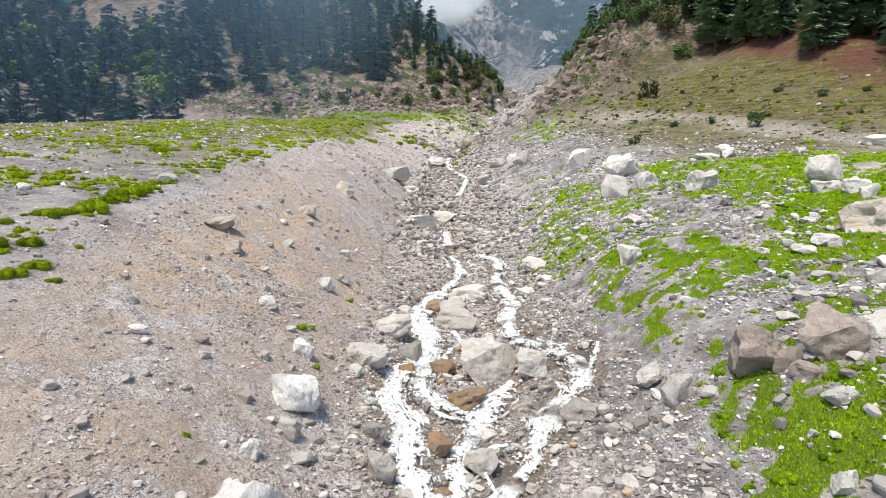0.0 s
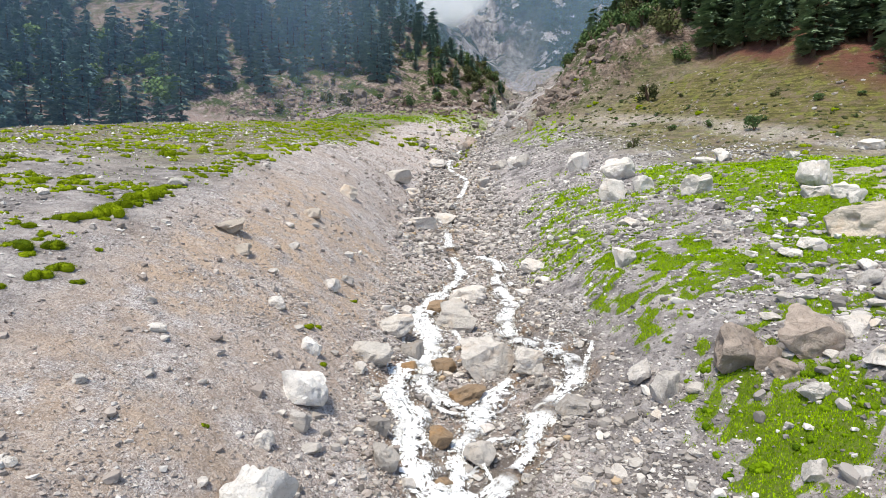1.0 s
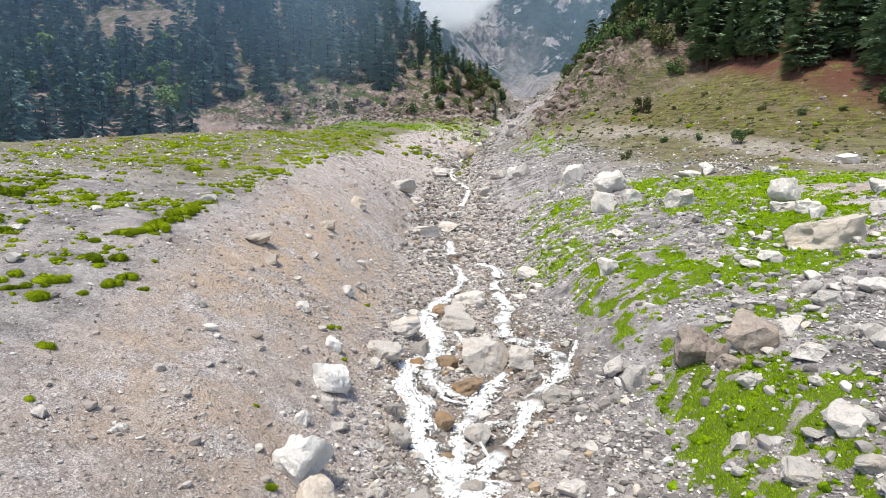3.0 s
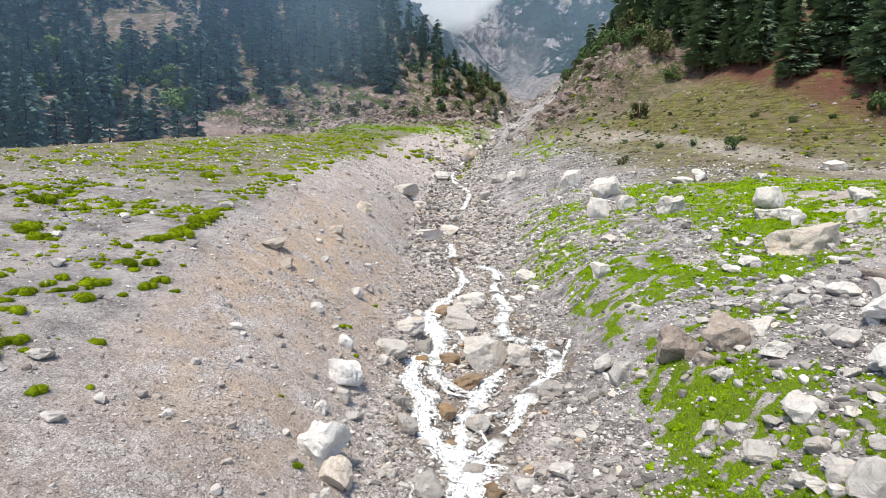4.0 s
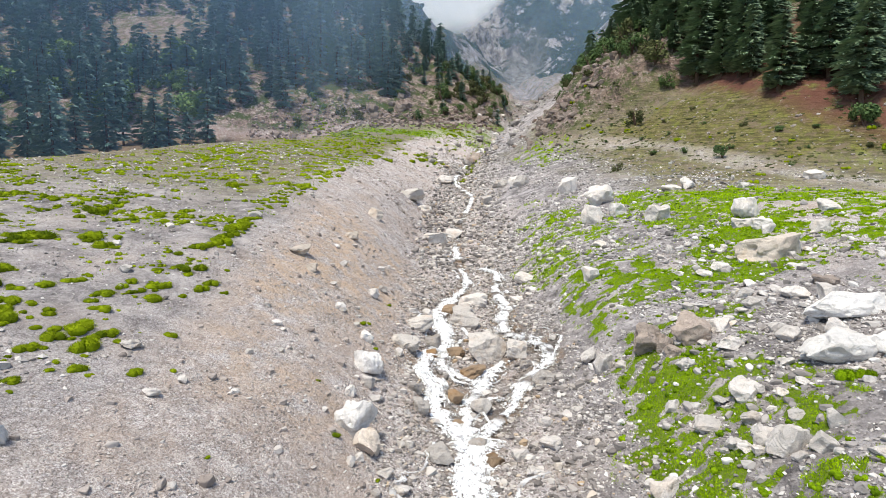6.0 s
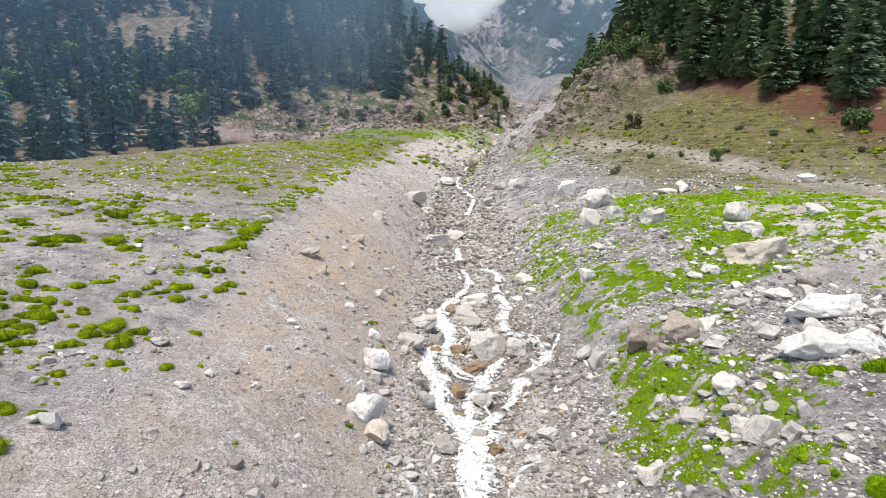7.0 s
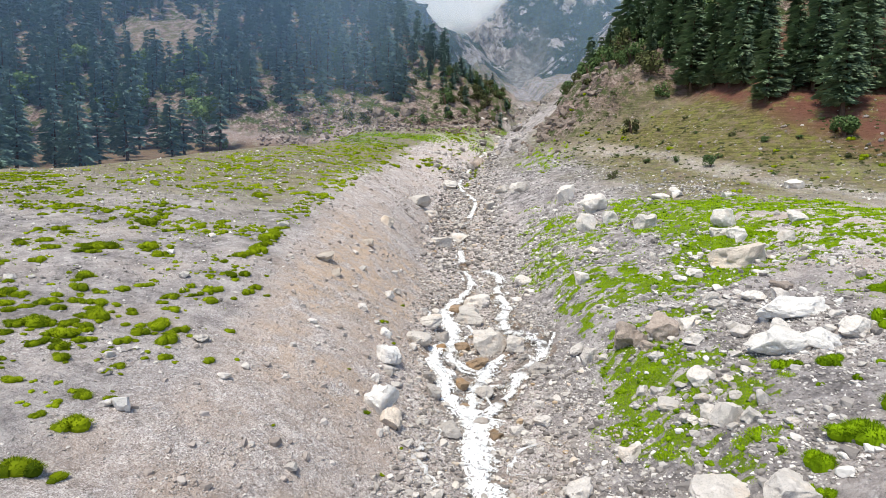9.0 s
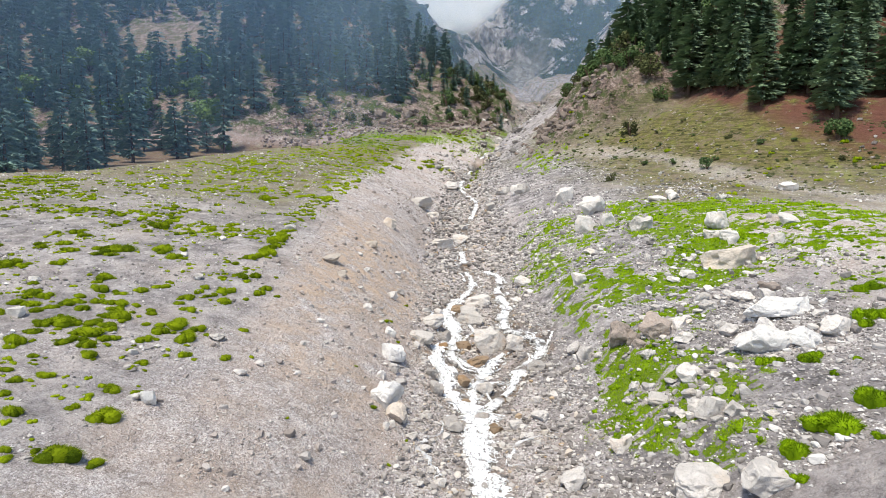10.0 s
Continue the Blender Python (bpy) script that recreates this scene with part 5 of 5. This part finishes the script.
cushion_field("small_tufts", 46, 900, (-24, -11.5), (0, 24), tuft_density, 0.15, 0.4, "small grass tufts on the grey gravel")
cushion_field("middle_cushions", 47, 2600, (-40, -11.5), (22, 40), lambda x, y: 0.9 * tuft_density(x, y), 0.28, 0.72, "yellow-green cushions on the middle of the fan")
cushion_field("far_cushions", 41, 5600, (-48, -11), (38, 112), lambda x, y: 0.8 * tuft_density(x, y), 0.35, 0.95, "scattered yellow-green cushions on the upper fan")
cushion_field("head_cushions", 42, 1500, (-32, 14), (84, 134), lambda x, y: np.clip(0.2 + 1.6 * fbm(x / 5, y / 5, 3, 431), 0, 1) * smoothstep(3, 0, across(x, y)), 0.6, 1.6, "green cushions at the valley head")
cushion_field("slope_cushions", 43, 900, (10, 60), (46, 96), lambda x, y: np.clip(-0.1 + 1.6 * fbm(x / 5, y / 5, 3, 441), 0, 1) * smoothstep(16, 6, right_of_foot(x, y)) * smoothstep(-8, -2, right_of_foot(x, y)), 0.4, 1.3, "green and brown cushions on the pasture")
cushion_field("pasture_tussocks", 45, 6000, (14, 62), (40, 96), lambda x, y: np.clip(0.35 + 1.2 * fbm(x / 4, y / 2, 3, 443), 0, 1) * smoothstep(18, 10, right_of_foot(x, y)) * smoothstep(-6, 0, right_of_foot(x, y)), 0.16, 0.62, "low olive-brown tussocks on the pasture slope", SCRUB)
cushion_field("meadow_cushions", 44, 4600, (5, 32), (2, 56), lambda x, y: np.clip(meadow_cover(x, y) * 1.3 - 0.1, 0, 1), 0.15, 0.5, "lush green grass cushions in the meadow", MOSS)


# ---- trees ----
def trunk_mesh(rng, height, radius, sides=8, rings=9):
    v, f = [], []
    bend = rng.uniform(-0.02, 0.02, 2) * height
    for k in range(rings):
        t = k / (rings - 1)
        r = radius * (1 - t) ** 0.9 + 0.015 + (0.35 * radius if k == 0 else 0)
        for j in range(sides):
            a = 2 * math.pi * j / sides
            v.append((r * math.cos(a) + bend[0] * math.sin(t * 3), r * math.sin(a) + bend[1] * math.sin(t * 2.4), t * height * 0.98 - 0.4 * (k == 0)))
    for k in range(rings - 1):
        for j in range(sides):
            f.append((k * sides + j, k * sides + (j + 1) % sides, (k + 1) * sides + (j + 1) % sides, (k + 1) * sides + j))
    return np.array(v), np.array(f)


def conifer_crown(rng, height, radius, levels, boughs, sprays, bare=0.14, drop=0.22, leaf=1.0):
    """Uneven tiers of spreading boughs, each carrying flat feathery sprays."""
    tris = []
    lobes = rng.uniform(0, 2 * math.pi, 3)
    for k in range(levels):
        t = (k + rng.uniform(0, 0.9)) / levels
        z = height * (bare + (1 - bare) * t)
        reach = radius * ((1 - t) ** 0.62 * (0.5 + 0.5 * min(1, t * 4)) + 0.03) * rng.uniform(0.75, 1.15)
        for b in range(max(3, int(boughs * (1.1 - 0.6 * t)))):
            a = rng.uniform(0, 2 * math.pi)
            length = reach * rng.uniform(0.45, 1.1) * (0.88 + 0.16 * math.sin(a - lobes[0] + 3 * t) + 0.14 * math.sin(2 * (a - lobes[1]) - 5 * t))
            ca, sa = math.cos(a), math.sin(a)
            rise = rng.uniform(-0.02, 0.2)
            m = max(3, int(sprays * (0.4 + length / radius)))
            d = length * (0.15 + 0.85 * (np.arange(m) + rng.uniform(0, 1, m)) / m)
            sag = rise * d - drop * d * d / max(length, 0.3)
            side = rng.choice([-1.0, 1.0], m)
            fan = (0.12 + 0.24 * (1 - d / (length + 0.01))) * radius * leaf * rng.uniform(0.5, 1.15, m)
            for q in range(4):
                twist = side * (0.15 + 0.42 * q) + rng.normal(0, 0.25, m)
                dx, dy = np.cos(a + twist), np.sin(a + twist)
                ln = fan * (1.2 - 0.2 * q)
                px, py, pz = ca * d, sa * d, z + sag + rng.normal(0, 0.02, m) * radius
                wx, wy = -dy * fan * 0.19, dx * fan * 0.19
                tip = np.stack([px + dx * ln, py + dy * ln, pz - ln * rng.uniform(-0.05, 0.42, m)], -1)
                one = np.stack([px + wx, py + wy, pz + 0.02 * radius], -1)
                two = np.stack([px - wx, py - wy, pz - 0.02 * radius], -1)
                tris.append(np.stack([one, two, tip], 1))
    v = np.concatenate(tris).reshape(-1, 3)
    return v, np.arange(len(v)).reshape(-1, 3)


def conifer(seed, height, radius, levels, boughs, sprays, material, label, bare=0.14, leaf=1.0):
    rng = np.random.default_rng(seed)
    root = new("conifer")
    root.empty_display_size = 0.5
    part("trunk", mesh_of("trunk", *trunk_mesh(rng, height, 0.018 * height + 0.04), BARK, smooth=True), root, "brown bare trunk")
    part("crown", mesh_of("crown", *conifer_crown(rng, height, radius, levels, boughs, sprays, bare, 0.26, leaf), material), root, "tiered dark needle boughs")
    return tagged(root, label, "conifer tree", "conifers")


def bush(name, seed, count, size, material, label, category, stem=0.25, lobes=9, group="shrubs"):
    """A shrub or small broad-leaved tree: stems and a ragged crown of leaf clumps."""
    rng = np.random.default_rng(seed)
    root = new(name)
    sv, sf, start = [], [], 0
    for k in range(4):
        v, f = trunk_mesh(rng, 0.75, 0.03, 5, 4)
        lean, a = rng.uniform(0.1, 0.5), rng.uniform(0, 6.28)
        v = v + np.stack([v[:, 2] * lean * math.cos(a), v[:, 2] * lean * math.sin(a), 0 * v[:, 2]], -1)
        sv.append(v)
        sf.append(f + start)
        start += len(v)
    part("stem", mesh_of("stem", np.concatenate(sv) * size, np.concatenate(sf), BARK), root)
    tris = []
    for k in range(lobes):
        c = np.array([rng.uniform(-0.36, 0.36), rng.uniform(-0.36, 0.36), rng.uniform(stem + 0.05, 0.85)])
        r = rng.uniform(0.12, 0.26)
        n = count // lobes
        d = rng.normal(size=(n, 3))
        d /= np.linalg.norm(d, axis=1, keepdims=True)
        p = c + d * (r * rng.uniform(0.6, 1.15, n))[:, None]
        s = 0.05 * rng.uniform(0.6, 1.4, n)[:, None]
        u = np.cross(d, rng.normal(size=(n, 3)))
        u /= np.linalg.norm(u, axis=1, keepdims=True)
        w = np.cross(d, u) + 0.5 * d
        tris.append(np.stack([p - u * s, p + u * s, p + w * s * 1.8], 1))
    v = np.concatenate(tris).reshape(-1, 3)
    v[:, 2] = np.maximum(v[:, 2], 0.0)
    part("foliage", mesh_of("foliage", v * size, np.arange(len(v)).reshape(-1, 3), material), root)
    return tagged(root, label, category, group)


def away(ob):
    """Takes a pattern tree out of the scene once its copies stand."""
    for o in (*ob.children_recursive, ob):
        bpy.data.objects.remove(o)


def plant(pattern, x, y, scale, rng, sink=0.1, tall=1.0, z=None):
    z = (float(ground_z(x, y)[0]) if z is None else float(z)) - sink
    ob = copy_thing(pattern, pose(x, y, z, rng.uniform(-2, 2), rng.uniform(-2, 2), rng.uniform(0, 360)))
    ob.scale = (scale, scale, scale * tall)
    return ob


NEAR = [conifer(800 + k, 11.0 - 0.7 * (k % 2), 3.2 + 0.35 * (k % 3), 24, 9, 9, NEEDLES_NEAR, "tall green conifer on the pasture slope", 0.05 + 0.04 * (k % 3), 1.35) for k in range(6)]
FAR = [conifer(820 + k, 10.0 - 0.8 * (k % 3), 2.9 + 0.4 * (k % 3), 18, 8, 8, NEEDLES_HAZY, "dark conifer on the rocky forest slope", 0.06 + 0.06 * (k % 2), 1.25) for k in range(7)]
BUSHES = [bush("shrub", 840 + k, 520, 2.0, LEAVES if k % 2 else SCRUB, "leafy green shrub on the rocky slope" if k % 2 else "grey-green juniper shrub on the slope", "shrub", 0.1) for k in range(4)]
BROADLEAF = [bush("broadleaf_tree", 850 + k, 1500, 6.0, BRIGHT_LEAVES, "light green broad-leaved tree among the conifers", "tree", 0.28, 13, "broad-leaved trees") for k in range(2)]

wood_rng = np.random.default_rng(51)


def forest(patterns, spots, low, high, sink=0.2, tall=(0.9, 1.2)):
    heights = ground_z(*np.array(spots, float).reshape(-1, 2).T)
    for (x, y), z in zip(spots, heights):
        plant(patterns[int(wood_rng.integers(0, len(patterns)))], x, y, float(wood_rng.uniform(low, high)), wood_rng, sink, float(wood_rng.uniform(*tall)), z)


def far_forest(name, patterns, spots, low, high, label, material=None):
    """Trees beyond counting, joined into one mesh."""
    vs, fs, start = [], [], 0
    heights = ground_z(*np.array(spots, float).reshape(-1, 2).T)
    for (x, y), z in zip(spots, heights):
        crown = patterns[int(wood_rng.integers(0, len(patterns)))]
        s, a, t = wood_rng.uniform(low, high), wood_rng.uniform(0, 6.28), wood_rng.uniform(0.9, 1.2)
        v = crown * (s, s, s * t)
        c, d = math.cos(a), math.sin(a)
        vs.append(np.stack([c * v[:, 0] - d * v[:, 1] + x, d * v[:, 0] + c * v[:, 1] + y, v[:, 2] + z - 0.2], -1))
        fs.append(np.arange(len(v)).reshape(-1, 3) + start)
        start += len(v)
    return tagged(new(name, mesh_of(name, np.concatenate(vs), np.concatenate(fs), material or NEEDLES_HAZY)), label, "forest", kind="stuff")


def spread(count, x_range, y_range, density, gap):
    """Up to count places, none nearer to another than gap."""
    x, y = settle(wood_rng, count * 30, x_range, y_range, density)
    spots, cells = [], {}
    for px, py in zip(x.tolist(), y.tolist()):
        i, j = int(px // gap), int(py // gap)
        near = [q for a in (-1, 0, 1) for b in (-1, 0, 1) for q in cells.get((i + a, j + b), ())]
        if all((px - a) ** 2 + (py - b) ** 2 > gap * gap for a, b in near):
            spots.append((px, py))
            cells.setdefault((i, j), []).append((px, py))
            if len(spots) == count:
                break
    return spots


def left_wood(x, y):
    d = y - np.interp(x, *FOOT_LEFT)
    clearing = smoothstep(0.85, 1.15, np.hypot((x + 93) / 17, (y - 181) / 15) + 0.35 * fbm(x / 6, y / 6, 2, 452))
    rocky = 1 - 0.86 * smoothstep(-62, -42, x) * smoothstep(30, 16, d + 10 * fbm(x / 10, y / 10, 2, 451))
    scar = 1 - 0.85 * smoothstep(5, 2, np.abs(x + 58 + 0.35 * (y - 115))) * smoothstep(22, 12, d)
    return smoothstep(-1, 4, d) * clearing * rocky * scar * np.clip(0.62 + 1.1 * fbm(x / 12, y / 12, 3, 453), 0.04, 1) * smoothstep(18, 13, x)


def gully_wood(x, y):
    d = y - np.interp(x, *FOOT_LEFT)
    return smoothstep(9, 16, past_rim(x, y)) * smoothstep(6, 0, d) * smoothstep(-40, -62, x) * 0.9


def right_wood(x, y):
    return smoothstep(-0.5, 2.5, past_edge(x, y) + 2.5 * fbm(x / 6, y / 6, 2, 461)) * smoothstep(29, 35, x)


left_spots = spread(680, (-185, 18), (104, 240), left_wood, 3.0)
left_spots.sort(key=lambda p: math.hypot(*p))
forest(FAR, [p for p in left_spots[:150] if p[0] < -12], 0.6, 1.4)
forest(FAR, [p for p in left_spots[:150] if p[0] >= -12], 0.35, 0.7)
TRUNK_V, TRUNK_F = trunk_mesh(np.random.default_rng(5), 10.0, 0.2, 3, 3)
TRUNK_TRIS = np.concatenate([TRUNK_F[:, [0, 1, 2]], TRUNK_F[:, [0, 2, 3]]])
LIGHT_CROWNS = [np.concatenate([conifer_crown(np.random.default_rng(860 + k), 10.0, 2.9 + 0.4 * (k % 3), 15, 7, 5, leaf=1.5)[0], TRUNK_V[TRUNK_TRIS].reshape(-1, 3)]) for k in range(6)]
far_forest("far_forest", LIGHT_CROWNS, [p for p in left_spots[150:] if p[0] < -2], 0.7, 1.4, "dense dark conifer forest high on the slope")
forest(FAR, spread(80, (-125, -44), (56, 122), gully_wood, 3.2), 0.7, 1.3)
right_spots = spread(420, (29, 118), (40, 140), right_wood, 2.1)
right_spots.sort(key=lambda p: past_edge(*p))
edge_spots = [p for p in right_spots[:130] if p[0] >= 36.5]
forest(NEAR, edge_spots, 0.7, 1.2, tall=(0.85, 1.15))
forest(NEAR, [p for p in right_spots[:130] if p[0] < 36.5], 0.32, 0.6, tall=(0.8, 1.1))
far_forest("hill_forest", LIGHT_CROWNS, right_spots[130:], 0.85, 1.35, "dense conifer forest behind the front trees", NEEDLES_NEAR)
for x, y in ((-106, 156), (-103, 158), (-89, 158), (-86, 159), (-77, 158), (-74, 160), (-71, 158), (-66, 138), (-75, 128), (-59, 128), (-91, 132), (-100, 131), (-36, 167)):
    forest(BROADLEAF, [(x, y)], 0.75, 1.2, tall=(0.8, 1.0))
forest(BROADLEAF, spread(26, (-115, -50), (96, 150), lambda x, y: smoothstep(2, 6, y - np.interp(x, *FOOT_LEFT) + 10) * 0.7, 4.0), 0.4, 0.8, tall=(0.8, 1.0))
forest(BUSHES, spread(40, (-4, 17), (140, 190), lambda x, y: smoothstep(3, 8, y - np.interp(x, *FOOT_LEFT)) * 0.8, 1.8), 0.9, 2.0, 0.15, (0.8, 1.2))
forest(BUSHES, spread(120, (-75, 14), (116, 185), lambda x, y: smoothstep(1, 5, y - np.interp(x, *FOOT_LEFT)) * 0.6, 2.2), 0.6, 1.6, 0.15, (0.7, 1.0))
forest(BUSHES, spread(100, (23, 46), (84, 124), lambda x, y: smoothstep(0.15, 0.6, 0.5 + fbm(x / 4, y / 4, 2, 471)) * smoothstep(14, 3, -past_edge(x, y)) * smoothstep(84, 90, y + 0.8 * (x - 26)), 1.5), 0.9, 2.1, 0.15, (0.8, 1.2))
forest(BUSHES, spread(30, (18, 60), (52, 90), lambda x, y: smoothstep(1, 4, right_of_foot(x, y)) * smoothstep(16, 10, right_of_foot(x, y)) * 0.5, 3.0), 0.25, 0.55, 0.05, (0.5, 0.8))
plant(BUSHES[0], 26.3, 79.0, 1.25, wood_rng)
plant(BUSHES[1], 29.6, 58.1, 0.8, wood_rng)
plant(BUSHES[2], 18.8, 60.4, 0.6, wood_rng)
LONE = bush("small_tree", 862, 1100, 2.6, LEAVES, "small dark broad-crowned tree below the forest", "tree", 0.42, 11, "lone trees")
plant(LONE, 44.2, 56.9, 1.0, wood_rng)
for pattern in (LONE, *NEAR, *FAR, *BUSHES, *BROADLEAF):
    away(pattern)
